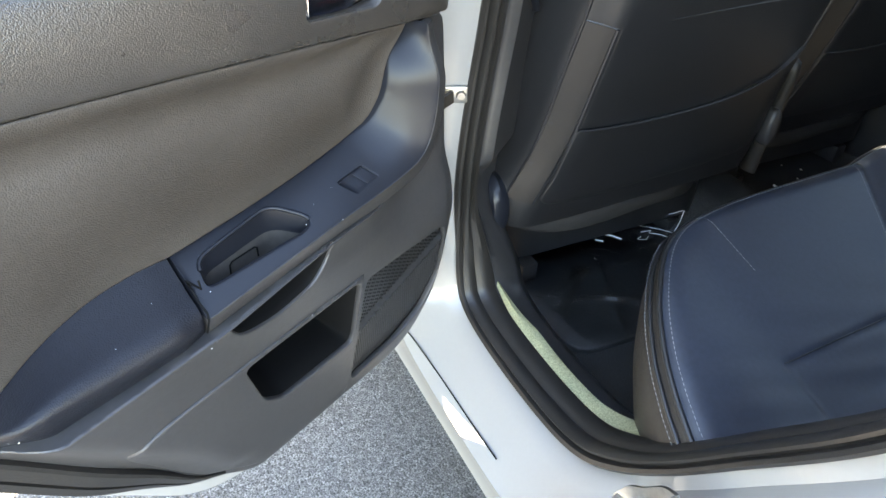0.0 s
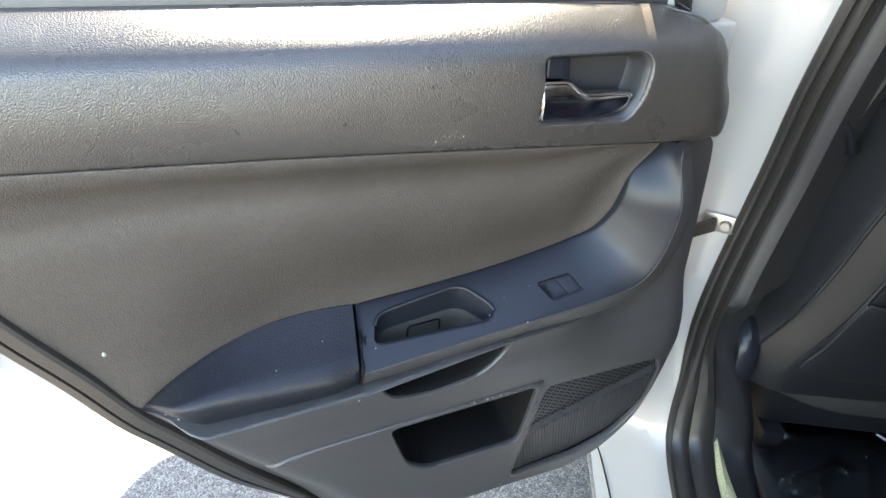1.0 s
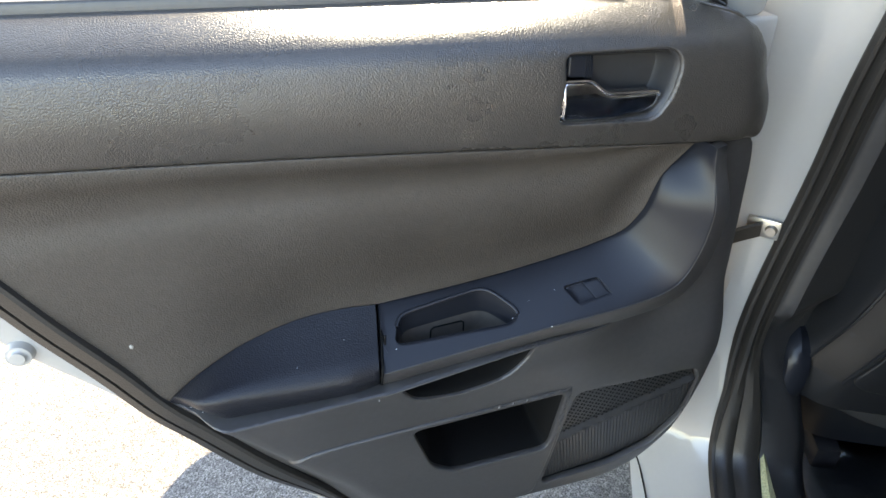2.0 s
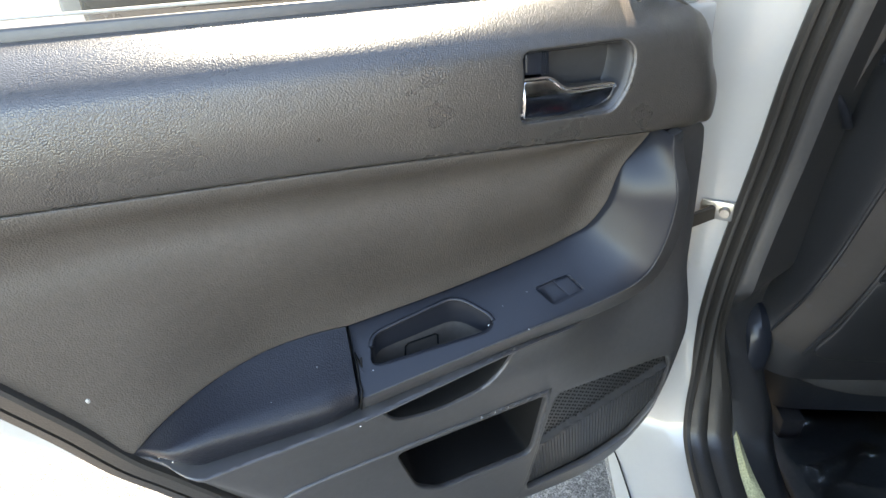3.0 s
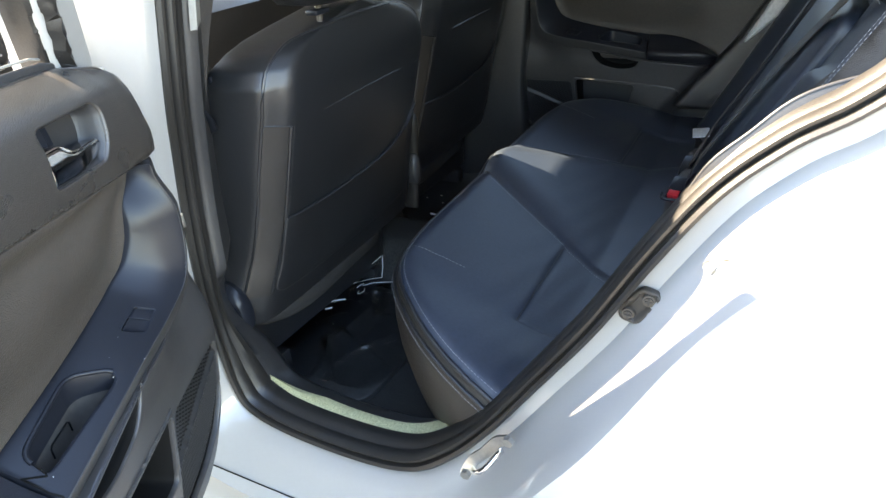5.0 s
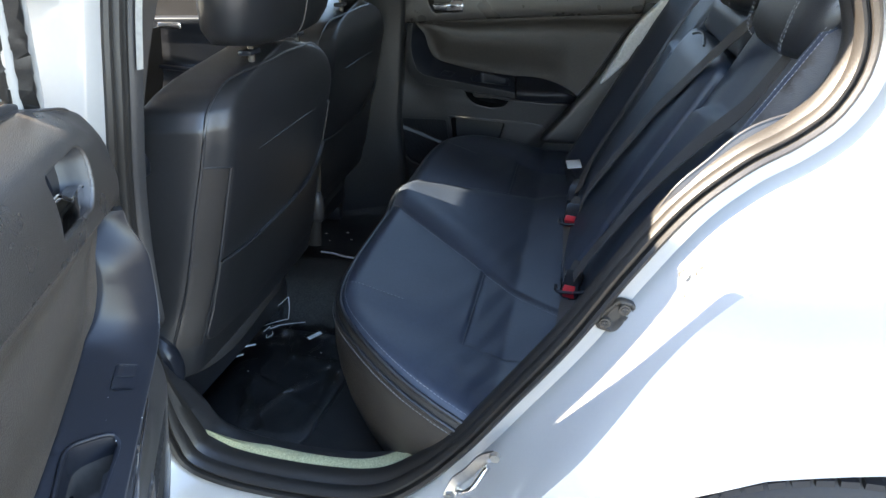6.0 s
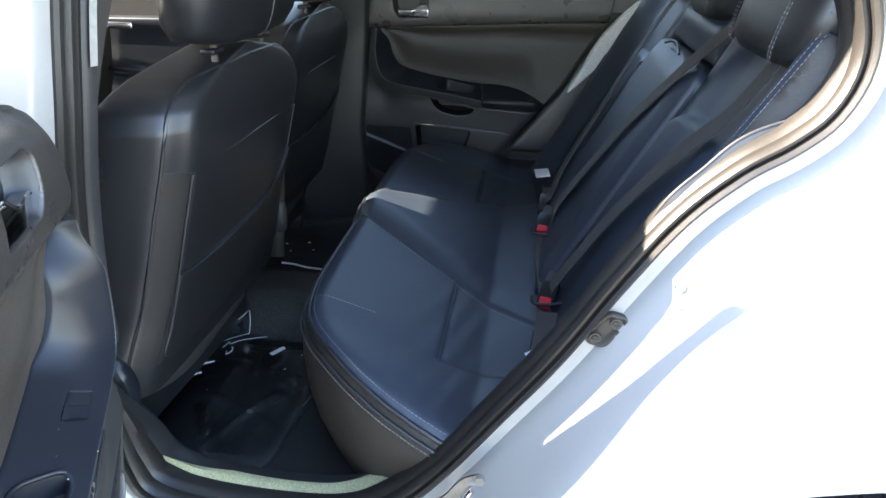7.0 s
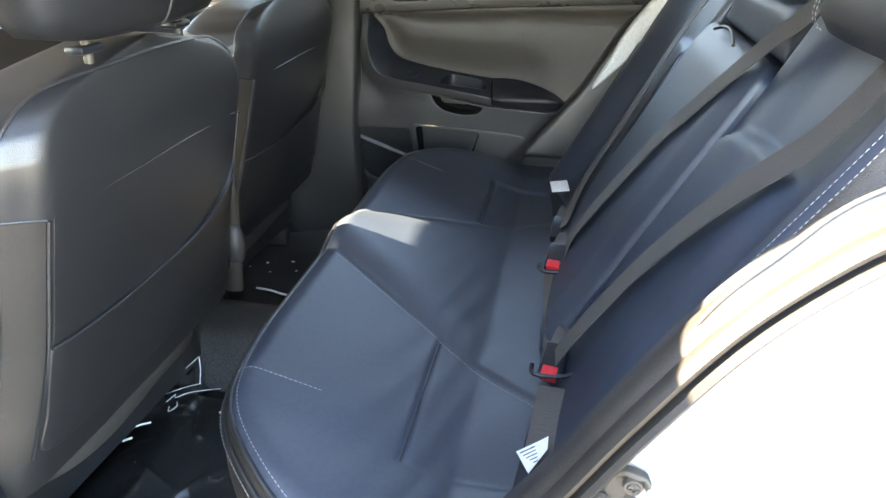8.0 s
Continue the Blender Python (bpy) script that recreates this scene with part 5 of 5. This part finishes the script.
panel("window_frame", line_pts([(0.06, 0.96), (1.12, 1.0), (1.10, 1.42), (0.55, 1.41)], 0.05, radius=0.05), lambda p: 0.19 + lean(p[:, 1]) * 0.9, 0.06, WHITE, front_door, D, holes=[fd_hole], edge=0.01, skirt=0.04, hole_edge=0.004, hole_skirt=0.03)
panel("window_glass", fd_hole, lambda p: 0.17 + lean(p[:, 1]) * 0.9, 0.2, DARK_GLASS, front_door, D, edge=0, skirt=0)

ws = [[(x, y, z - 0.05 * abs((y - CAR_MID) / 0.70) ** 2) for y in np.linspace(0.19, 1.57, 18)] for x, z in ((-0.38, 1.347), (-0.61, 1.243), (-0.85, 1.125), (-1.15, 0.985))]
loft("windscreen", ws, GLASS, body, "tinted windscreen glass", closed=False)
loft("bonnet", [[(x, y, z - 0.05 * abs((y - CAR_MID) / 0.7) ** 3) for y in np.linspace(0.06, 1.70, 20)] for x, z in ((-1.13, 0.975), (-1.4, 0.94), (-1.9, 0.84), (-2.05, 0.74), (-2.08, 0.30))], WHITE, body, closed=False)
rw = [[(x, y, z - 0.05 * abs((y - CAR_MID) / 0.70) ** 2) for y in np.linspace(0.19, 1.57, 14)] for x, z in ((1.44, 1.30), (1.65, 1.17), (1.90, 1.05))]
loft("rear_glass", rw, DARK_GLASS, body, "tinted rear window glass", closed=False)
loft("boot_lid", [[(x, y, z) for y in np.linspace(0.06, 1.70, 14)] for x, z in ((1.88, 1.055), (2.12, 1.03), (2.18, 0.95), (2.17, 0.30))], WHITE, body, closed=False)
shelf = thing("parcel_shelf", "black rear parcel shelf behind the seat back", "shelf")
panel("shelf_panel", line_pts([(1.13, 0.25), (1.90, 0.25), (1.90, 1.51), (1.13, 1.51)], 0.06), lambda p: 1.045 + 0 * p[:, 0], 0.2, CARPET, shelf, lambda a, b, h: (a, b, h), edge=0.005, skirt=0.05)
dash = thing("dashboard", "black plastic dashboard across the front", "dashboard")
loft("dash_top", [[(x, y, z) for y in np.linspace(0.20, 1.56, 12)] for x, z in ((-1.15, 0.96), (-0.95, 0.985), (-0.72, 0.955), (-0.64, 0.90), (-0.66, 0.74), (-0.72, 0.55), (-0.78, 0.27))], TRIM, dash, closed=False)
console = thing("centre_console", "black plastic centre console between the front seats", "console")
block("console_body", (0.70, 0.24, 0.30), pose(-0.29, CAR_MID, 0.45), TRIM, console, bevel=0.025, taper=(0.98, 0.85))
block("armrest_lid", (0.34, 0.21, 0.06), pose(-0.11, CAR_MID, 0.625), LEATHER, console, bevel=0.02)

# trim of the far front door
ffd = thing("far_front_door", "closed front door with black trim and bright handle", "car door")
panel("door_trim", line_pts([(-0.80, 0.30), (-0.03, 0.30), (-0.01, 0.60), (0.03, 0.945), (-0.80, 0.925)], 0.03, radius=0.03), lambda p: -1.575 - 0.008 * smooth((0.90 - p[:, 1]) / 0.01) + 0.03 * np.exp(-((p[:, 1] - 0.735 + 0.05 * (p[:, 0] + 0.5)) / 0.02) ** 2), 0.02, SATIN, ffd, lambda a, b, h: (a, -h, b), edge=0.01, skirt=0.04)
block("armrest_rail", (0.34, 0.02, 0.014), pose(-0.52, 1.545, 0.755, 0, 4, 0), SATIN, ffd, bevel=0.004)
block("door_handle", (0.09, 0.012, 0.022), pose(-0.60, 1.558, 0.905), CHROME, ffd, bevel=0.005)

# ---- belt buckles ----
def buckle(x, y, z, turn, red=True):
    b = thing("belt_buckle", "black belt buckle with a red button" if red else "black belt buckle without a belt", "belt buckle", "rear belt buckles", m=pose(x, y, z, 0, -24, turn))
    block("buckle_body", (0.062, 0.036, 0.020), pose(0, 0, 0), SATIN, b, bevel=0.005)
    if red:
        block("release_button", (0.018, 0.024, 0.021), pose(-0.023, 0, 0.002), RED, b, "red release button", bevel=0.002)
    sweep("buckle_strap", [(0.03, 0, 0), (0.06, 0, -0.012), (0.09, 0, -0.03)], [(-0.014, -0.002), (0.014, -0.002), (0.014, 0.002), (-0.014, 0.002)], WEB, b)
    return b


buckle(0.845, 0.588, 0.560, 78)
buckle(0.835, 0.882, 0.588, 80)
buckle(0.838, 1.02, 0.585, 84, red=False)
for x, y, z in ((0.845, 0.563, 0.553), (0.838, 0.845, 0.578)):
    k = thing("belt_tongue", "black plastic belt tongue frame", "seat belt", "belt tongues")
    sweep("frame_bar", curve_pts([(x - 0.032, y + 0.012, z + 0.008), (x - 0.028, y - 0.006, z + 0.004), (x + 0.01, y - 0.006, z + 0.004), (x + 0.04, y + 0.002, z + 0.01)], 0.006), disc(0.0035, 8), SATIN, k)
belt("lap_strap", [(0.842, 0.86, 0.566), (0.846, 0.77, 0.548), (0.852, 0.68, 0.540), (0.853, 0.61, 0.545)], "dark grey webbing lying between the buckles", 0.052, up=(0, 0, 1))
belt("lap_strap", [(0.850, 0.545, 0.545), (0.845, 0.48, 0.530), (0.838, 0.40, 0.522)], "dark grey lap webbing on the cushion", 0.050, up=(0, 0, 1))
tongue = thing("belt_tongue_far", "bright metal belt tongue lying on the far cushion", "seat belt")
block("tongue_plate", (0.042, 0.050, 0.003), pose(0.829, 1.282, 0.580, 8, -6, 8), PAPER, tongue, bevel=0.001)


# buckle sleeve and hinge cover between the front seats
sleeve = thing("front_belt_buckle", "black front belt buckle sleeve beside the backrest", "belt buckle")
sl_loops = []
for z, w, d in ((0.46, 0.010, 0.022), (0.56, 0.012, 0.026), (0.66, 0.014, 0.030), (0.695, 0.015, 0.030), (0.712, 0.013, 0.026), (0.721, 0.007, 0.014), (0.723, 0.001, 0.002)):
    sl_loops.append([(0.175 + 0.05 * (z - 0.6) + d * math.cos(t), 0.852 + w * math.sin(t), z) for t in np.linspace(0, 2 * math.pi, 20, endpoint=False)])
loft("sleeve", sl_loops, RUBBER, sleeve, caps=True)
loft("hinge_cover", [[(0.188 + x, 0.842 + 0.017 * k * math.cos(t), 0.575 + 0.042 * k * math.sin(t)) for t in np.linspace(0, 2 * math.pi, 20, endpoint=False)] for x, k in ((-0.03, 1.0), (0.012, 1.0), (0.018, 0.85), (0.021, 0.5), (0.022, 0.05))], TRIM, sleeve, "grey plastic hinge cover", caps=True)


# ---- labels ----
def paper_label(name, label, corners, bars):
    """A folded paper tag given by its corners, with bars of print."""
    t = thing(name, label, "label")
    c = [Vector(q) for q in corners]
    verts = [tuple(q) for q in c] + [tuple(q - Vector((0, 0, 0.0008))) for q in c]
    n = len(c)
    link_mesh("paper", verts, [tuple(range(n)), tuple(range(2 * n - 1, n - 1, -1))] + [(i, (i + 1) % n, n + (i + 1) % n, n + i) for i in range(n)], PAPER, t)
    o, ux, uy = c[0], (c[1] - c[0]), (c[-1] - c[0])
    for a0, a1, b0, b1 in bars:
        q = [o + ux * a + uy * b + Vector((0, 0, 0.0008)) for a, b in ((a0, b0), (a1, b0), (a1, b1), (a0, b1))]
        link_mesh("print_bar", [tuple(v) for v in q], [(0, 1, 2, 3)], INK, t)
    return t


paper_label("care_label", "white paper care label with small print", [(0.805, 0.416, 0.532), (0.832, 0.436, 0.536), (0.846, 0.445, 0.540), (0.846, 0.425, 0.536), (0.824, 0.384, 0.528)],
            [(0.1, 0.8, 0.12, 0.17), (0.15, 0.75, 0.27, 0.31), (0.22, 0.72, 0.41, 0.45), (0.3, 0.66, 0.55, 0.59), (0.38, 0.62, 0.69, 0.73)])
paper_label("belt_label", "white label sewn on the lap belt", [(0.833, 0.628, 0.558), (0.876, 0.636, 0.560), (0.878, 0.612, 0.556), (0.836, 0.606, 0.554)],
            [(0.08, 0.20, 0.3, 0.9), (0.28, 0.40, 0.3, 0.9), (0.55, 0.9, 0.12, 0.2), (0.55, 0.9, 0.35, 0.41)])


# ---- near quarter trim, between seal and seat back ----
quarter = thing("quarter_trim", "dark plastic quarter trim beside the seat back", "trim", kind="structure")
q_edge = curve_pts([(0.925, 0.168, 0.885), (0.942, 0.165, 0.925), (0.958, 0.165, 0.950), (0.985, 0.172, 0.976), (1.008, 0.178, 1.0), (1.030, 0.182, 1.016), (1.06, 0.188, 1.028), (1.10, 0.196, 1.038), (1.15, 0.206, 1.05)], 0.010)
q_low = q_edge + np.array((0.022, -0.004, -0.045))
nq = min(len(q_edge), len(q_low))
pick = lambda c: c[np.round(np.linspace(0, len(c) - 1, nq)).astype(int)]
qa, qb = pick(q_edge), pick(q_low)
loft("trim_panel", [qa + (0, 0.02, -0.012), qa + (0, 0.004, 0.0), qa + (-0.001, -0.001, 0.001), 0.6 * qa + 0.4 * qb + (-0.004, -0.006, 0.004), 0.2 * qa + 0.8 * qb + (0, -0.003, 0.0), qb], TRIM, quarter, closed=False)
sweep("trim_edge", qa, disc(0.0022, 8), TRIM, quarter)

far_quarter = thing("far_quarter_trim", "pale lit plastic trim at the far rear pillar", "trim", kind="structure")
panel("trim_panel", curve_pts([(0.889, 0.768), (0.93, 0.855), (0.952, 0.905), (0.985, 0.958), (1.03, 1.01), (1.09, 1.06), (1.16, 1.09), (1.19, 1.07), (1.10, 1.025), (1.045, 0.97), (1.0, 0.905), (0.972, 0.852)], 0.01, closed=True), lambda p: -1.50 + 0.02 * smooth((p[:, 1] - 0.80) / 0.2), 0.015, HEADCLOTH, far_quarter, lambda a, b, h: (a, -h, b), edge=0.008, skirt=0.03)
panel("lower_trim", line_pts([(0.70, 0.56), (0.90, 0.56), (1.22, 1.05), (1.10, 1.06), (0.95, 0.92), (0.86, 0.76)], 0.02, radius=0.03), lambda p: -1.525 + 0 * p[:, 0], 0.04, LEATHER, far_quarter, lambda a, b, h: (a, -h, b), edge=0.02, skirt=0.05)


# ---- catch and screws on the jamb ----
catch = thing("door_catch", "bright steel door catch bolted to the jamb", "latch")
def on_jamb(x, z):
    return 0.088 - 0.9 * ((x - 0.71) * 0.75 - (z - 0.50) * 0.66)


sweep("catch_strap", [(x, on_jamb(x, z) - 0.004, z) for x, z in curve_pts([(0.686, 0.462), (0.697, 0.487), (0.715, 0.508), (0.735, 0.535), (0.755, 0.550)], 0.006)], [(-0.0085, -0.002), (0.0085, -0.002), (0.0085, 0.002), (-0.0085, 0.002)], STEEL, catch, up=(0, -1, 0))
sweep("catch_bow", [(x, on_jamb(x, z) - h, z) for (x, z), h in zip(curve_pts([(0.70, 0.478), (0.722, 0.500), (0.744, 0.530)], 0.006), (0.004, 0.010, 0.014, 0.017, 0.018, 0.018, 0.017, 0.014, 0.010, 0.006, 0.004, 0.004, 0.004))], disc(0.0045, 8), CHROME, catch)
for x, z in ((0.688, 0.465), (0.753, 0.549)):
    bm = bmesh.new()
    bmesh.ops.create_cone(bm, cap_ends=True, segments=6, radius1=0.0085, radius2=0.0075, depth=0.007)
    bm.transform(pose(x, on_jamb(x, z) - 0.008, z, 90, 20, 0))
    part("bolt", bm, STEEL, catch)

nuts = thing("jamb_fastener", "small plated nuts and clip on the white jamb", "fastener")
for x, z, r, y in ((0.968, 0.852, 0.006, 0.108), (0.986, 0.862, 0.008, 0.096), (0.976, 0.832, 0.007, 0.092)):
    bm = bmesh.new()
    bmesh.ops.create_cone(bm, cap_ends=True, segments=14, radius1=r, radius2=r * 0.8, depth=0.006)
    bmesh.ops.bevel(bm, geom=[e for e in bm.edges if all(v.co.z > 0 for v in e.verts)], offset=0.0015, segments=2, affect="EDGES")
    bm.transform(pose(x, y, z, 78, 20, 0))
    part("nut", bm, STEEL, nuts)

# ---- film and scraps on the floor ----
MAT = node_mat("black_rubber_mat", (0.050, 0.052, 0.052), 0.5, vary=0.25, vscale=9, bump=0.5, bscale=300)
mat_thing = thing("floor_mat", "black rubber floor mat under clear film", "floor mat")
mat_out = line_pts([(-0.10, 0.30), (0.33, 0.31), (0.36, 0.72), (-0.10, 0.74)], 0.012, radius=0.05)
panel("mat", mat_out, lambda p: 0.274 + 0.004 * smooth(dist_to(p, mat_out) / 0.02), 0.02, MAT, mat_thing, lambda a, b, h: (a, b, h), edge=0.004, skirt=0.012)
film = thing("plastic_film", "crumpled clear protective film over the mat", "plastic film")
rng = np.random.RandomState(4)
folds = [(rng.uniform(-0.05, 0.36), rng.uniform(0.32, 0.95), rng.uniform(0, math.pi), rng.uniform(0.05, 0.16), rng.uniform(0.004, 0.012)) for _ in range(26)]


def film_h(p):
    h = 0.288 + 0 * p[:, 0]
    for x, y, a, ln, amp in folds:
        dx, dy = p[:, 0] - x, p[:, 1] - y
        u, v = dx * math.cos(a) + dy * math.sin(a), -dx * math.sin(a) + dy * math.cos(a)
        h = h + amp * np.exp(-(v / 0.007) ** 2) * smooth((ln - np.abs(u)) / 0.03)
    return h


film_out = line_pts([(-0.06, 0.33), (0.10, 0.315), (0.34, 0.34), (0.37, 0.60), (0.33, 0.76), (0.20, 0.72), (0.05, 0.75), (-0.06, 0.74)], 0.012, radius=0.04)
panel("film_sheet", film_out, film_h, 0.007, CLEAR, film, lambda a, b, h: (a, b, h), edge=0, skirt=0, angle=30)
# white tubes draw the glints on creases of the clear film
for pts in ([(0.02, 0.60), (0.05, 0.65), (0.10, 0.70), (0.135, 0.722)], [(0.06, 0.80), (0.045, 0.74), (0.01, 0.66), (-0.02, 0.60)], [(0.160, 0.705), (0.125, 0.692), (0.105, 0.674), (0.100, 0.684), (0.094, 0.660)], [(0.160, 0.705), (0.185, 0.712)], [(0.108, 0.648), (0.113, 0.635), (0.122, 0.650), (0.115, 0.664)]):
    zz = 0.304
    sweep("fold_glint", curve_pts([(x, y, zz + 0.006 * math.sin(9 * x + 7 * y)) for x, y in pts], 0.006), disc(0.0007, 6), PAPER, film, "white line for a glint along the film's fold")
sweep("fold_glint", curve_pts([(0.140, 0.727, 0.368), (0.141, 0.722, 0.34), (0.138, 0.716, 0.310)], 0.006), disc(0.0009, 6), PAPER, film, "white line for a glint along the film's fold")
sweep("fold_glint", curve_pts([(0.138, 0.725, 0.368), (0.118, 0.712, 0.350), (0.08, 0.675, 0.325), (0.045, 0.63, 0.308)], 0.006), disc(0.0007, 6), PAPER, film, "white line for a glint along the film's fold")
link_mesh("film_peak", [(0.140, 0.727, 0.368), (0.138, 0.716, 0.310), (0.092, 0.66, 0.309), (0.08, 0.675, 0.325)], [(0, 1, 2), (0, 2, 3)], CLEAR, film)
for pts, w in (([(0.062, 0.535), (0.078, 0.572), (0.105, 0.592)], 0.006), ([(0.045, 0.528), (0.060, 0.524)], 0.007), ([(0.082, 0.536), (0.095, 0.548)], 0.006), ([(0.222, 0.640), (0.243, 0.672)], 0.013)):
    sweep("film_scrap", curve_pts([(x, y, 0.308) for x, y in pts], 0.006), [(-w / 2, 0), (0, 0.002), (w / 2, 0), (0, -0.001)], PAPER, film, "pale scrap of film")
# thin white line across the carpet
scrap = thing("tunnel_line", "thin pale line on the tunnel carpet", "debris")
sweep("strip", curve_pts([(0.066, 1.132, 0.29), (0.11, 1.124, 0.292), (0.15, 1.116, 0.289), (0.208, 1.108, 0.291)], 0.01), disc(0.003, 6), PAPER, scrap)
specks = thing("floor_specks", "small pale crumbs scattered on the carpet", "debris", kind="stuff")
vs, fs = [], []
for x, y, z, r in [(0.02, 1.30, 0.272, 0.006), (0.09, 1.32, 0.272, 0.007), (0.05, 1.25, 0.272, 0.004), (0.12, 1.27, 0.272, 0.005), (-0.02, 1.27, 0.272, 0.004), (0.00, 0.40, 0.300, 0.004), (0.03, 0.36, 0.300, 0.003), (0.27, 0.60, 0.300, 0.003), (0.29, 0.66, 0.300, 0.003), (0.0, 0.62, 0.302, 0.003), (0.13, 0.50, 0.300, 0.002)]:
    k = len(vs)
    vs += [(x - r, y, z), (x, y - r * 0.6, z), (x + r, y, z), (x, y + r * 0.6, z), (x, y, z + r * 0.5)]
    fs += [(k, k + 1, k + 4), (k + 1, k + 2, k + 4), (k + 2, k + 3, k + 4), (k + 3, k, k + 4)]
link_mesh("crumbs", vs, fs, PAPER, specks)

# ---- marks on the open door ----
for u, z, r, face in ((0.284, 0.750, 0.0016, h_arm), (0.322, 0.7545, 0.0013, h_arm), (0.472, 0.690, 0.0016, h_low), (0.432, 0.757, 0.0014, h_arm), (0.448, 0.737, 0.0012, h_arm), (0.5, 0.745, 0.001, h_pad), (0.52, 0.748, 0.001, h_pad), (0.55, 0.735, 0.001, h_pad), (0.59, 0.738, 0.0008, h_pad), (0.540, 0.745, 0.0007, h_pad), (0.30, 0.765, 0.0007, h_arm), (0.27, 0.772, 0.0007, h_arm), (0.648, 0.700, 0.0017, h_pad), (0.654, 0.700, 0.0017, h_pad), (0.660, 0.700, 0.0014, h_pad)):
    w = float(face(np.array([(u, z)]))[0]) + 0.0003
    bm = bmesh.new()
    bmesh.ops.create_icosphere(bm, subdivisions=1, radius=0.45 * r)
    bm.transform(pose(u, w, z))
    part("speck", bm, PAPER, rear_door)

# ---- beyond the far windows ----
FACADE = node_mat("grey_rendered_wall", (0.20, 0.21, 0.22), 0.8, vary=0.15, vscale=0.5, fine=0.1, fscale=8)
# mostly unseen, added to keep the bright horizon out of the seats' reflections
facade = thing("building", "plain grey building beyond the far windows", "building", m=Matrix.Translation((0, 11, 0)))
block("wall", (46, 0.4, 3.4), pose(0, 0, 1.7), FACADE, facade, bevel=0.02)
for k in range(12):
    block("window", (2.2, 0.06, 1.2), pose(-18 + 3.3 * k, -0.20, 1.9), TRIM, facade, bevel=0.02)
block("roof_edge", (46.4, 0.9, 0.25), pose(0, -0.1, 3.52), TRIM, facade, bevel=0.03)

# ---- front belt ----
front_belt = thing("front_seat_belt", "brownish grey belt webbing down the front pillar", "seat belt")
sweep("webbing", curve_pts([(0.112, 0.193, 0.50), (0.136, 0.199, 0.66), (0.156, 0.205, 0.80), (0.170, 0.214, 0.90), (0.184, 0.228, 0.985), (0.20, 0.255, 1.08), (0.22, 0.29, 1.18)], 0.02), [(-0.0225, -0.0007), (0.0225, -0.0007), (0.0225, 0.0007), (-0.0225, 0.0007)], WEB, front_belt, up=(1, 0, -0.1))
sweep("belt_guide", curve_pts([(0.182, 0.199, 0.936), (0.190, 0.207, 0.929), (0.184, 0.226, 0.908), (0.174, 0.240, 0.890), (0.162, 0.252, 0.874), (0.150, 0.252, 0.872)], 0.004), disc(0.0065, 10, 0.7), SATIN, front_belt, "black plastic belt guide hook")
